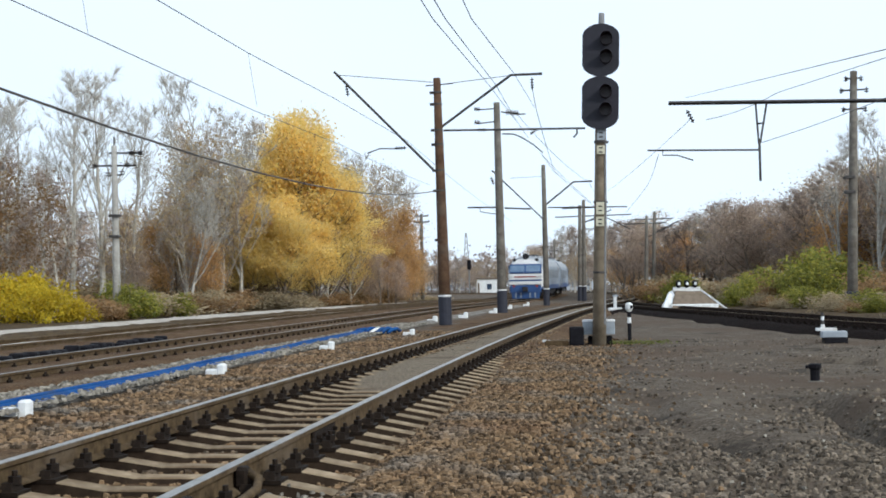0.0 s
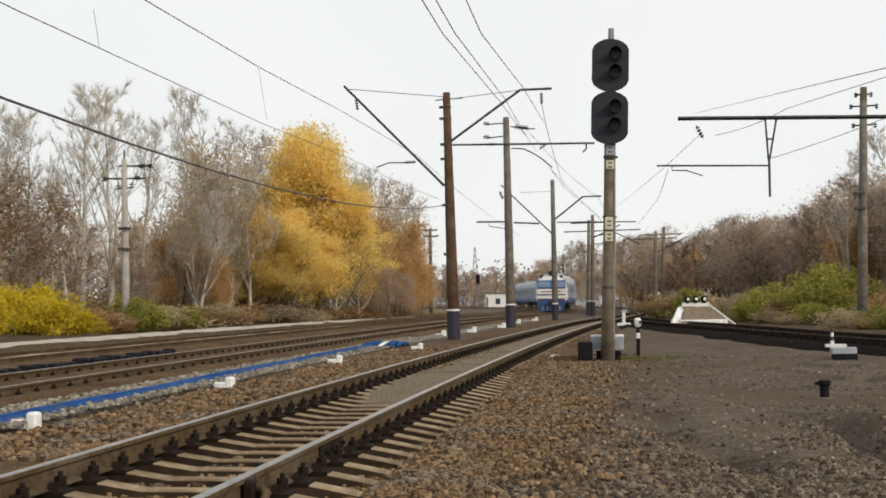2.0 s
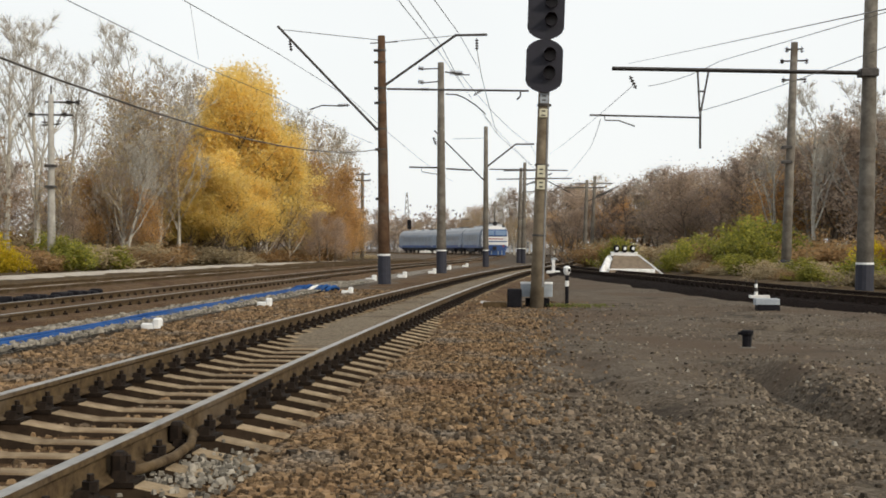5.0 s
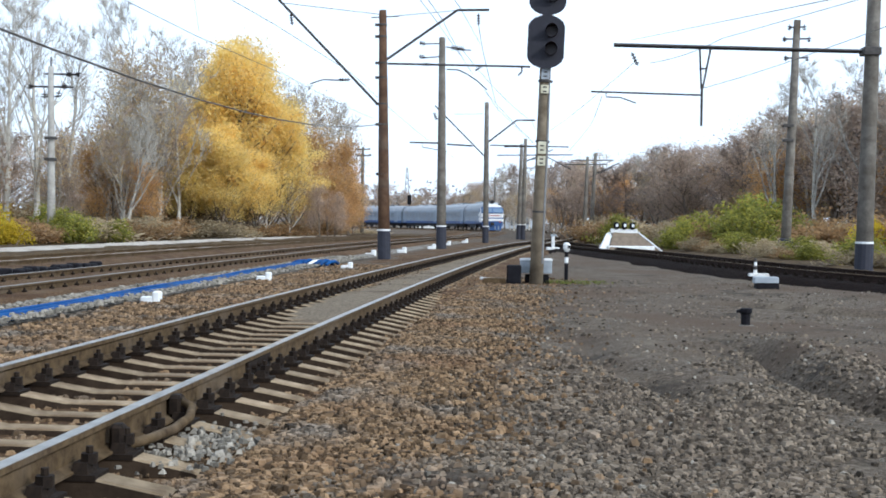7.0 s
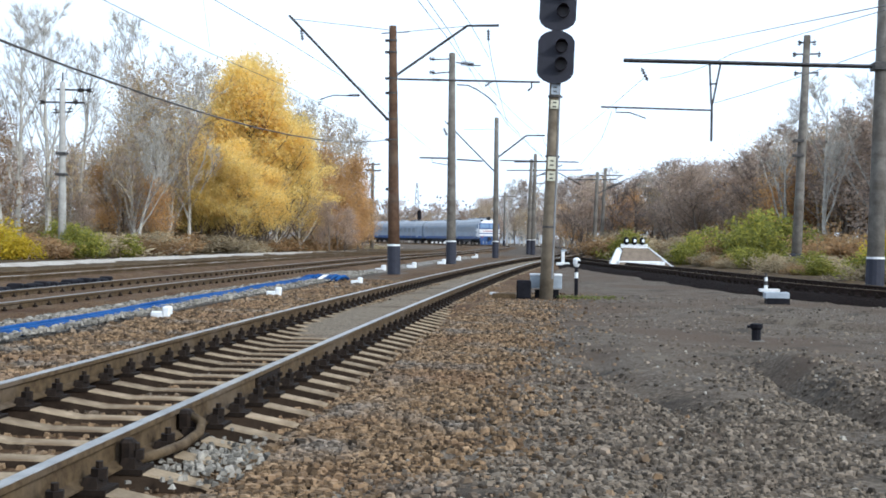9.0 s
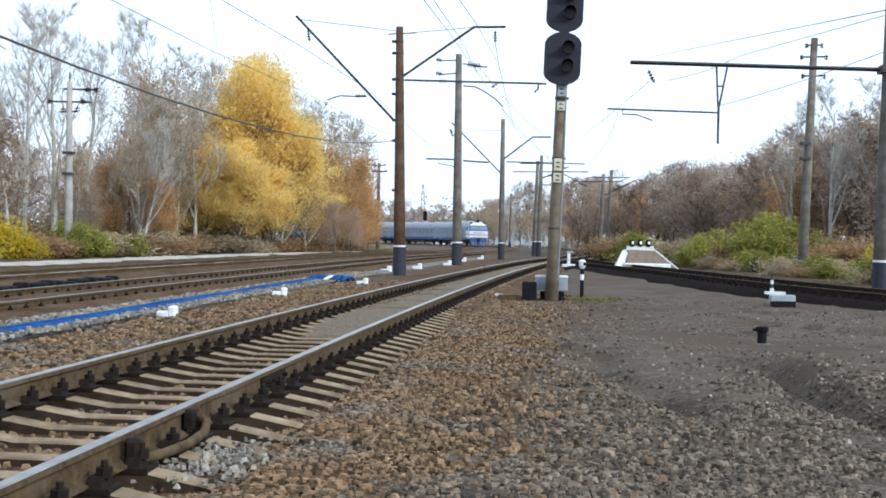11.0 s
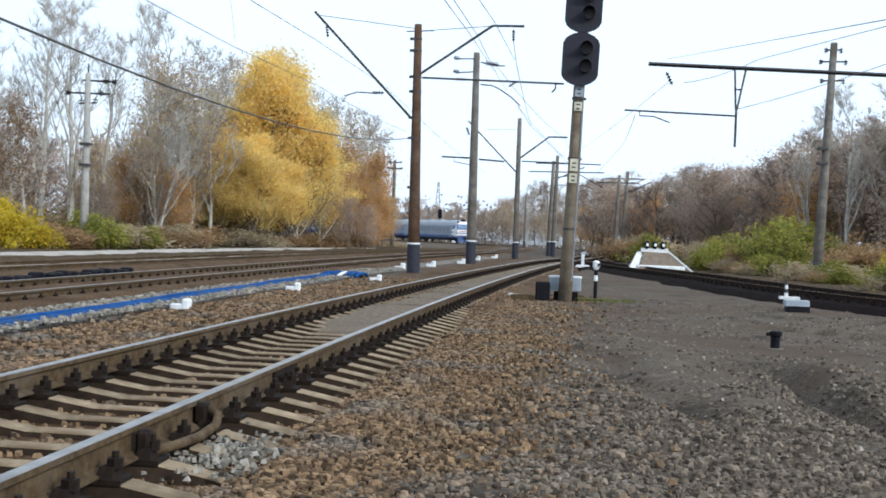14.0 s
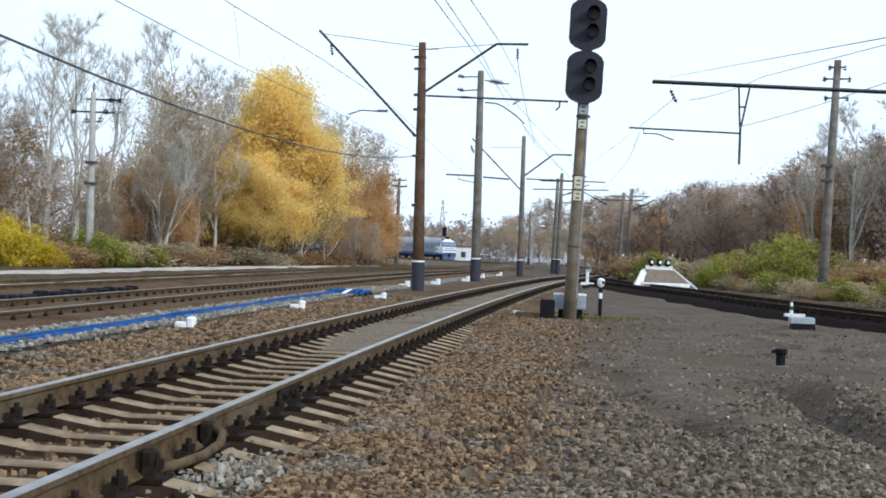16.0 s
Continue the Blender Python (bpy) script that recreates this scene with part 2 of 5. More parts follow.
M = dict(
    soil=material("grey_gravel_soil", [(0.022, 0.0165, 0.0115), (0.092, 0.072, 0.053), (0.205, 0.168, 0.132)], 26, 0.95, bump=1.0, second=[((0.145, 0.118, 0.088), 2.6, 0.52, 0.72), ((0.03, 0.024, 0.019), 1.1, 0.53, 0.70), ((0.088, 0.062, 0.043), 0.33, 0.45, 0.62)]),
    rust_bed=material("rusty_ballast", [(0.015, 0.009, 0.005), (0.092, 0.054, 0.027), (0.21, 0.135, 0.077)], 26, 0.95, bump=1.0, second=[((0.12, 0.082, 0.05), 2.2, 0.52, 0.72), ((0.06, 0.032, 0.015), 0.8, 0.44, 0.66)]),
    # siding ballast, near black over its whole surface
    dark_bed=material("near_black_ballast", [(0.002, 0.0014, 0.0012), (0.007, 0.0042, 0.0034), (0.022, 0.013, 0.010)], 18, 0.95, bump=1.0),
    grey_bed=material("grey_ballast", [(0.06, 0.055, 0.05), (0.17, 0.155, 0.135), (0.32, 0.30, 0.27)], 30, 0.95, bump=1.0, second=((0.10, 0.075, 0.05), 0.7, 0.5, 0.75)),
    tan_bed=material("tan_fine_ballast", [(0.06, 0.046, 0.032), (0.165, 0.13, 0.092), (0.29, 0.24, 0.18)], 30, 0.95, bump=1.0, second=((0.09, 0.062, 0.038), 0.7, 0.5, 0.75)),
    pale_path=material("pale_fine_gravel", [(0.22, 0.19, 0.16), (0.38, 0.34, 0.295), (0.5, 0.455, 0.40)], 22, 0.95, bump=0.8, second=((0.2, 0.16, 0.12), 0.5, 0.55, 0.78)),
    stone_grey=material("crushed_stone", [(0.064, 0.050, 0.037), (0.18, 0.145, 0.109)], 9, 0.9, bump=0.3, island=0.75, second=((0.115, 0.09, 0.067), 0.8, 0.45, 0.68)),
    stone_pale=material("pale_crushed_stone", [(0.125, 0.112, 0.094), (0.27, 0.245, 0.205)], 9, 0.9, bump=0.3, island=0.6),
    stone_rust=material("rust_stained_stone", [(0.064, 0.039, 0.021), (0.235, 0.157, 0.09)], 9, 0.9, bump=0.3, island=0.75, second=[((0.13, 0.11, 0.09), 1.1, 0.5, 0.7), ((0.125, 0.075, 0.042), 0.6, 0.52, 0.72)]),
    field=material("brown_leaf_litter", [(0.018, 0.012, 0.007), (0.06, 0.038, 0.018), (0.10, 0.07, 0.03)], 4, 0.95, bump=0.8),
    sleeper=material("concrete_sleeper", [(0.135, 0.098, 0.06), (0.32, 0.245, 0.16)], 7, 0.9, bump=0.3, vary=0.25, second=((0.08, 0.045, 0.022), 2.2, 0.5, 0.72)),
    # darker brown, for sleeper flanks and for whole siding sleepers
    dark_sleeper=material("dark_brown_sleeper", [(0.016, 0.010, 0.007), (0.05, 0.034, 0.022)], 7, 0.9, bump=0.3, vary=0.25),
    rail=material("rusty_rail_side", [(0.036, 0.022, 0.011), (0.118, 0.081, 0.043)], 12, 0.8, 0.0, 0.25, second=((0.12, 0.092, 0.066), 1.5, 0.5, 0.75)),
    dark_rail=material("dark_rusted_rail", [(0.010, 0.006, 0.005), (0.04, 0.025, 0.019)], 12, 0.85, 0.0, 0.25),
    rail_top=material("polished_rail_head", [(0.17, 0.157, 0.14), (0.41, 0.385, 0.35)], 5, 0.34, 1.0, 0.03),
    clip=material("greasy_fastening", [(0.006, 0.0045, 0.004), (0.024, 0.016, 0.011)], 20, 0.8, 0.0, 0.2),
    concrete=material("weathered_concrete", [(0.09, 0.08, 0.068), (0.21, 0.19, 0.165)], 3.5, 0.9, bump=0.25, vary=0.12, second=((0.06, 0.046, 0.033), 0.8, 0.5, 0.75)),
    pale_concrete=material("pale_dry_concrete", [(0.25, 0.24, 0.22), (0.42, 0.40, 0.37)], 3.5, 0.9, bump=0.2, second=((0.15, 0.13, 0.10), 0.8, 0.55, 0.78)),
    mast=material("tan_weathered_concrete", [(0.12, 0.095, 0.066), (0.25, 0.205, 0.15)], 3.5, 0.9, bump=0.25, second=((0.08, 0.06, 0.04), 0.8, 0.5, 0.75)),
    brown_pole=material("rust_streaked_concrete", [(0.05, 0.028, 0.018), (0.13, 0.078, 0.048)], 3, 0.9, bump=0.25, second=((0.13, 0.11, 0.09), 0.9, 0.52, 0.78)),
    pole_base=material("dark_blue_pole_paint", [(0.008, 0.009, 0.017), (0.022, 0.023, 0.038)], 6, 0.7, bump=0.15),
    steel=material("dark_painted_steel", [(0.03, 0.028, 0.027), (0.085, 0.075, 0.07)], 8, 0.6, 0.4, 0.15),
    grey_steel=material("weathered_zinc_steel", [(0.16, 0.16, 0.165), (0.3, 0.3, 0.305)], 8, 0.6, 0.4, 0.15),
    wire=material("overhead_wire", [(0.07, 0.06, 0.055), (0.13, 0.12, 0.11)], 5, 0.5, 0.5, 0.0),
    porcelain=material("dark_porcelain", [(0.014, 0.010, 0.010), (0.04, 0.027, 0.023)], 8, 0.4, 0.0, 0.0),
    signal_black=material("blue_black_signal_paint", [(0.006, 0.006, 0.012), (0.014, 0.013, 0.024)], 6, 0.7, 0.0, 0.1),
    dull_head=material("dull_worn_rail_head", [(0.10, 0.085, 0.07), (0.24, 0.22, 0.20)], 5, 0.5, 0.5, 0.05),
    # haze over the far buildings is put into this pale blue-grey
    pale_far=material("haze_painted_pale_wall", [(0.42, 0.45, 0.50), (0.52, 0.55, 0.60)], 0.2, 0.9, 0.0, 0.0),
    black=material("matt_black_paint", [(0.005, 0.005, 0.007), (0.014, 0.013, 0.016)], 6, 0.75, 0.0, 0.1),
    lens=material("unlit_signal_lens", [(0.008, 0.004, 0.006), (0.025, 0.008, 0.012)], 6, 0.45, 0.0, 0.0),
    box_grey=material("grey_relay_box_paint", [(0.22, 0.25, 0.28), (0.36, 0.39, 0.43)], 4, 0.6, 0.0, 0.1, second=((0.2, 0.16, 0.12), 2.0, 0.55, 0.8)),
    white=material("weathered_white_paint", [(0.55, 0.56, 0.57), (0.82, 0.82, 0.81)], 5, 0.75, 0.0, 0.1, second=((0.45, 0.4, 0.33), 2.0, 0.55, 0.85)),
    plaque=material("pale_yellow_plate", [(0.45, 0.42, 0.30), (0.62, 0.59, 0.45)], 6, 0.6, 0.0, 0.05),
    blue=material("blue_painted_duct", [(0.005, 0.035, 0.14), (0.014, 0.075, 0.23)], 3, 0.78, 0.0, 0.1, second=((0.05, 0.07, 0.11), 0.9, 0.55, 0.8)),
    grass=leafy("green_grass", [(0.08, 0.11, 0.02), (0.2, 0.2, 0.05), (0.14, 0.17, 0.03)]),
    bark=material("grey_brown_bark", [(0.09, 0.07, 0.055), (0.22, 0.18, 0.145)], 5, 0.95, bump=0.4),
    pale_bark=material("pale_poplar_bark", [(0.28, 0.255, 0.22), (0.56, 0.53, 0.47)], 2.5, 0.9, bump=0.3, second=((0.1, 0.08, 0.065), 1.6, 0.58, 0.7)),
    # twig colour is greyed and lightened to carry the distance haze
    twig=material("haze_greyed_brown_twigs", [(0.22, 0.175, 0.15), (0.40, 0.33, 0.285)], 3, 0.9, bump=0.0, vary=0.2),
    gold=leafy("golden_leaves", [(0.70, 0.49, 0.12), (0.84, 0.63, 0.18), (0.78, 0.63, 0.28), (0.88, 0.73, 0.32)], 0.16, 0.6),
    tan=leafy("tan_autumn_leaves", [(0.45, 0.31, 0.14), (0.60, 0.44, 0.21), (0.54, 0.42, 0.24)], 0.2, 0.58),
    orange=leafy("orange_brown_leaves", [(0.50, 0.28, 0.11), (0.66, 0.40, 0.16), (0.56, 0.38, 0.20)], 0.2, 0.58),
    # distance haze is mixed into these lightened brown leaf colours
    brown=leafy("haze_greyed_brown_leaves", [(0.43, 0.335, 0.27), (0.55, 0.42, 0.31), (0.50, 0.405, 0.34)], 0.2, 0.58),
    green=leafy("olive_green_leaves", [(0.13, 0.15, 0.04), (0.23, 0.23, 0.055), (0.46, 0.41, 0.07)], 0.25, 0.55),
    rust=leafy("rust_brown_leaves", [(0.22, 0.14, 0.075), (0.33, 0.20, 0.09), (0.27, 0.19, 0.11)], 0.25, 0.5),
    dry=leafy("dry_undergrowth_leaves", [(0.30, 0.235, 0.14), (0.42, 0.33, 0.20), (0.37, 0.31, 0.21)], 0.3, 0.5),
    lemon=leafy("yellow_shrub_leaves", [(0.52, 0.38, 0.02), (0.66, 0.48, 0.04), (0.40, 0.34, 0.04)], 0.15, 0.5),
    train_blue=material("blue_train_paint", [(0.016, 0.05, 0.16), (0.03, 0.085, 0.24)], 1.2, 0.45, 0.0, 0.03, second=((0.09, 0.10, 0.13), 0.6, 0.55, 0.8)),
    train_grey=material("dusty_pale_blue_train_side", [(0.20, 0.235, 0.285), (0.29, 0.33, 0.385)], 1.0, 0.6, 0.0, 0.03, second=((0.22, 0.2, 0.19), 0.5, 0.5, 0.8)),
    train_white=material("white_train_paint", [(0.6, 0.6, 0.61), (0.78, 0.78, 0.77)], 1.5, 0.45, 0.0, 0.02),
    train_red=material("dark_red_train_stripe", [(0.20, 0.02, 0.02), (0.32, 0.04, 0.03)], 2, 0.5, 0.0, 0.0),
    train_roof=material("grey_train_roof", [(0.24, 0.255, 0.28), (0.36, 0.375, 0.40)], 1.5, 0.7, 0.0, 0.05),
    bogie=material("sooty_running_gear", [(0.01, 0.01, 0.013), (0.035, 0.032, 0.035)], 3, 0.8, 0.2, 0.1),
    glass=material("dark_window_glass", [(0.02, 0.035, 0.06), (0.04, 0.06, 0.10)], 1.0, 0.08, 0.0, 0.0),
    # the sky's reflection is put into the cab glass as pale blue
    cab_glass=material("sky_painted_cab_glass", [(0.10, 0.17, 0.28), (0.20, 0.28, 0.40)], 1.0, 0.08, 0.0, 0.0),
    # base colour paints reflected sky on carriages, and haze on far windows
    train_glass=material("sky_and_haze_toned_glass", [(0.12, 0.145, 0.18), (0.19, 0.22, 0.255)], 1.0, 0.3, 0.0, 0.0),
    roof_brown=material("brown_felt_roof", [(0.13, 0.10, 0.075), (0.21, 0.165, 0.125)], 3, 0.9, 0.0, 0.2),
        # mauve-grey leaf colours imitate distance haze on the horizon woods
        far=leafy("haze_tinted_far_wood", [(0.24, 0.21, 0.21), (0.32, 0.28, 0.27), (0.28, 0.235, 0.225)], 0.1, 0.3),
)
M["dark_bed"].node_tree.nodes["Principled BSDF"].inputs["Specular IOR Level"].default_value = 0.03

# ---------------------------------------------------------------- mesh helpers


class Build:
    """Collects vertices and faces of one mesh."""

    def __init__(self):
        self.v, self.f, self.mi = [], [], []

    def add(self, verts, faces, slot=0):
        k = len(self.v)
        self.v += [tuple(p) for p in verts]
        self.f += [tuple(i + k for i in q) for q in faces]
        self.mi += [slot] * len(faces)
        return self

    def box(self, c, s, m=None, slot=0, bevel=0.0, top=1.0):
        x, y, z = (a / 2 for a in s)
        if bevel:
            b = bevel
            ring = [(-x + b, -y), (x - b, -y), (x, -y + b), (x, y - b), (x - b, y), (-x + b, y), (-x, y - b), (-x, -y + b)]
            levels = [(-z, 1), (z - b, top), (z, top * (1 - b / max(x, y)))]
            pts = [(px * k, py * k, h) for h, k in levels for px, py in ring]
            fs = [tuple(range(7, -1, -1)), tuple(range(16, 24))]
            for lv in (0, 8):
                fs += [(lv + i, lv + (i + 1) % 8, lv + 8 + (i + 1) % 8, lv + 8 + i) for i in range(8)]
        else:
            pts = [(-x, -y, -z), (x, -y, -z), (x, y, -z), (-x, y, -z), (-x * top, -y * top, z), (x * top, -y * top, z), (x * top, y * top, z), (-x * top, y * top, z)]
            fs = [(3, 2, 1, 0), (4, 5, 6, 7), (0, 1, 5, 4), (1, 2, 6, 5), (2, 3, 7, 6), (3, 0, 4, 7)]
        m = Matrix.Translation(c) @ (m or Matrix())
        return self.add([m @ Vector(p) for p in pts], fs, slot)

    def tube(self, pts, radii, n=6, slot=0, cap=True):
        pts = [Vector(p) for p in pts]
        if not hasattr(radii, "__len__"):
            radii = [radii] * len(pts)
        vs, fs = [], []
        for i, (p, r) in enumerate(zip(pts, radii)):
            d = (pts[min(i + 1, len(pts) - 1)] - pts[max(i - 1, 0)]).normalized()
            a = d.cross(Vector((0.31, 0.95, 0.05)) if abs(d.y) < 0.9 else Vector((1, 0, 0.1))).normalized()
            b = d.cross(a)
            vs += [p + (a * math.cos(2 * math.pi * k / n) + b * math.sin(2 * math.pi * k / n)) * r for k in range(n)]
        for i in range(len(pts) - 1):
            fs += [(i * n + k, i * n + (k + 1) % n, (i + 1) * n + (k + 1) % n, (i + 1) * n + k) for k in range(n)]
        if cap:
            fs += [tuple(range(n - 1, -1, -1)), tuple(range(len(vs) - n, len(vs)))]
        return self.add(vs, fs, slot)

    def sweep(self, path, section, slots=None, close=True):
        """A section (across, up) along path rows (x, y, z, heading)."""
        n = len(section)
        vs, fs, mi = [], [], []
        for x, y, z, h in path:
            cx, cy = math.cos(h), -math.sin(h)
            vs += [(x + a * cx, y + a * cy, z + u) for a, u in section]
        for i in range(len(path) - 1):
            for k in range(n if close else n - 1):
                fs.append((i * n + k, i * n + (k + 1) % n, (i + 1) * n + (k + 1) % n, (i + 1) * n + k))
                mi.append(slots[k] if slots else 0)
        if close:
            fs += [tuple(range(n)), tuple(range(len(vs) - 1, len(vs) - n - 1, -1))]
            mi += [0, 0]
        k0 = len(self.v)
        self.v += vs
        self.f += [tuple(i + k0 for i in q) for q in fs]
        self.mi += mi
        return self

    def mesh(self, name, mats, smooth=False):
        me = bpy.data.meshes.new(name)
        me.from_pydata(self.v, [], self.f)
        for m in mats if isinstance(mats, (list, tuple)) else [mats]:
            me.materials.append(m)
        if any(self.mi):
            me.polygons.foreach_set("material_index", self.mi)
        if smooth:
            me.polygons.foreach_set("use_smooth", [True] * len(self.f))
        me.update()
        return me


def part(name, bd, mat, parent=None, label="", smooth=False, at=None):
    ob = new(name, bd.mesh(name, mat, smooth) if isinstance(bd, Build) else bd)
    if parent:
        ob.parent = parent
    if at is not None:
        ob.matrix_basis = at
    if label:
        tagged(ob, label)
    return ob


def thing(name, label, category, at=None, group="", kind=""):
    ob = new(name)
    if at is not None:
        ob.matrix_basis = at
    return tagged(ob, label, category, group, kind)


def smoothstep(a, b, v):
    v = min(1, max(0, (v - a) / (b - a)))
    return v * v * (3 - 2 * v)


# ---------------------------------------------------------------- plan: the tracks
RAIL_Z = 0.20  # rail head above the gravel


def spline(points, step):
    """Rows (x, y, z, heading) at even steps along a smooth line through points (x, y, z)."""
    p = [Vector(q) for q in points]
    p = [2 * p[0] - p[1]] + p + [2 * p[-1] - p[-2]]
    fine = []
    for i in range(1, len(p) - 2):
        for k in range(20):
            t = k / 20
            a, b, c, d = p[i - 1:i + 3]
            fine.append(0.5 * ((2 * b) + (c - a) * t + (2 * a - 5 * b + 4 * c - d) * t * t + (3 * b - a - 3 * c + d) * t ** 3))
    fine.append(p[-2])
    s = [0.0]
    for a, b in zip(fine, fine[1:]):
        s.append(s[-1] + (b - a).length)
    xs, rows = np.arange(0, s[-1], step), []
    co = [np.interp(xs, s, [q[k] for q in fine]) for k in range(3)]
    for i in range(len(xs)):
        j, g = min(i + 1, len(xs) - 1), max(i - 1, 0)
        rows.append((float(co[0][i]), float(co[1][i]), float(co[2][i]), math.atan2(co[0][j] - co[0][g], co[1][j] - co[1][g])))
    return rows


def near_x(y):
    return -3.165 + 0.004 * y + 0.000584 * y * y


def main_x(y):
    return -9.05 + 0.0003 * y * y


DROP = lambda y: -0.12 * smoothstep(60, 115, y) - 0.16 * smoothstep(105, 122, y) + 0.16 * smoothstep(128, 155, y) - 0.1 * smoothstep(190, 235, y)


def laid(points):
    """Track points (x, y) with the height of the rail head."""
    return [(x, y, RAIL_Z + DROP(y)) for x, y in points]


NEAR = laid([(near_x(y), y) for y in range(-6, 75, 9)] + [(1.7, 90), (2.6, 104), (3.2, 118), (3.4, 132), (3.2, 150), (2.4, 170), (0.8, 190), (-2.0, 210)])
MAIN_FAR = [(-6.72, 121), (-6.27, 129), (-5.6, 141), (-5.26, 153.5), (-5.2, 164.5), (-5.6, 176), (-7.3, 188), (-9.6, 199.5), (-13.9, 215), (-17.8, 225), (-21.6, 233), (-29.1, 244), (-38, 254), (-49, 264), (-65, 275.5), (-85, 288), (-110, 300), (-139, 312)]
MAIN = laid([(main_x(y), y) for y in (2, 15, 30, 45, 60, 75, 90)] + MAIN_FAR)
FAR_T = laid([(-13.7 + 0.00036 * y * y, y) for y in (8, 20, 35, 50, 65, 80, 95, 108)] + [(-10.4, 142), (-10.1, 154.5), (-10.1, 166), (-10.8, 177), (-12.5, 189), (-15.2, 201.5), (-19.5, 216), (-24.1, 227), (-30.2, 238.5), (-39, 250), (-54, 263), (-72, 275.5)])
RIGHT_T = [(1.75, 88, 0.05), (1.8, 78, 0.12), (2.4, 66, 0.18), (3.5, 56, 0.22), (4.9, 46, 0.25), (6.25, 37, 0.25), (7.8, 29.5, 0.25), (10.1, 23, 0.25), (13.4, 17, 0.25), (18.3, 11.5, 0.25), (25, 7, 0.25)]

HEAD = [(-0.075, -0.18), (0.075, -0.18), (0.075, -0.168), (0.012, -0.145), (0.009, -0.05), (0.036, -0.038), (0.036, -0.006), (0.028, 0.0), (-0.028, 0.0), (-0.036, -0.006), (-0.036, -0.038), (-0.009, -0.05), (-0.012, -0.145), (-0.075, -0.168)]
HEAD_SLOT = [0, 0, 0, 0, 0, 0, 1, 1, 1, 0, 0, 0, 0, 0]


def sleeper_build():
    b = Build()
    # concrete beam: high seats below the rails, lower middle, ends sloping down
    xs = [(-1.35, -0.075), (-1.31, -0.06), (-0.99, 0.0), (-0.60, 0.0), (-0.27, -0.05), (0.27, -0.05), (0.60, 0.0), (0.99, 0.0), (1.31, -0.06), (1.35, -0.075)]
    vs, fs = [], []
    for x, z in xs:
        vs += [(x, -0.105, -0.2), (x, -0.09, z - 0.010), (x, -0.08, z), (x, 0.08, z), (x, 0.09, z - 0.010), (x, 0.105, -0.2)]
    for i in range(len(xs) - 1):
        fs += [(i * 6 + k, (i + 1) * 6 + k, (i + 1) * 6 + (k + 1) % 6, i * 6 + (k + 1) % 6) for k in range(6)]
    fs += [(0, 1, 2, 3, 4, 5), tuple(range(len(vs) - 1, len(vs) - 7, -1))]
    b.add(vs, fs)
    # flanks and underside take the darker slot, tops and ends the first
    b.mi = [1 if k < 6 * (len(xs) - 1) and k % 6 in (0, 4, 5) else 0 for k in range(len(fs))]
    return b


def fastening_build():
    """Baseplate with two clamp clips, nuts and bolts, for one rail seat."""
    b = Build()
    b.box((0, 0, 0.006), (0.38, 0.2, 0.03))
    for s in (-1, 1):
        b.box((s * 0.10, 0, 0.038), (0.10, 0.18, 0.075), top=0.7)
        b.tube([(s * 0.125, 0, 0.02), (s * 0.125, 0, 0.15)], 0.02, 6)
        b.tube([(s * 0.125, 0, 0.062), (s * 0.125, 0, 0.115)], 0.045, 6)
    return b


def track(name, label, points, first, last, own, step=0.545, dull=False, head="rail_top", clipped=True):
    """Rails, sleepers and fastenings; own: how many sleepers are pieces of their own."""
    t = thing(name, label, "railway track", kind="structure")
    fine = spline(points, 1.5)
    for side in (-0.797, 0.797):
        row = [(x + side * math.cos(h), y - side * math.sin(h), z, h) for x, y, z, h in fine]
        part("rail", Build().sweep(row, HEAD, HEAD_SLOT), [M["dark_rail" if dull else "rail"], M["rail" if dull else head]], t, "dark rusted steel rail" if dull else "rusty steel rail with a polished head")
    rows = spline(points, step)
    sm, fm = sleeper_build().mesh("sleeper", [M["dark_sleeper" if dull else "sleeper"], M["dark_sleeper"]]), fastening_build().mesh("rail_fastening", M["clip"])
    rest, clips = Build(), Build()
    sv, sf = [v.co.copy() for v in sm.vertices], [tuple(p.vertices) for p in sm.polygons]
    fv, ff = [v.co.copy() for v in fm.vertices], [tuple(p.vertices) for p in fm.polygons]
    count = 0
    for x, y, z, h in rows:
        if not first < y < last:
            continue
        m = pose(x, y, z - 0.2, 0, 0, -math.degrees(h) + random.uniform(-0.5, 0.5))
        if count < own:
            part("sleeper", sm, None, t, at=m)
            for s in (-0.797, 0.797) if clipped or count % 2 else ():
                part("rail_fastening", fm, None, t, at=m @ pose(s, 0, 0))
        else:
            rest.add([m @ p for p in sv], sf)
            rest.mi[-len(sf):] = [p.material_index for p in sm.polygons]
            if clipped and count < own + 130:
                for s in (-0.797, 0.797):
                    clips.add([m @ pose(s, 0, 0) @ p for p in fv], ff)
        count += 1
    if rest.v:
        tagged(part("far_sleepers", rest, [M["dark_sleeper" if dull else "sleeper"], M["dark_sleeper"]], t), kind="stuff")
    if clips.v:
        tagged(part("far_fastenings", clips, M["clip"], t), kind="stuff")
    return t, fine


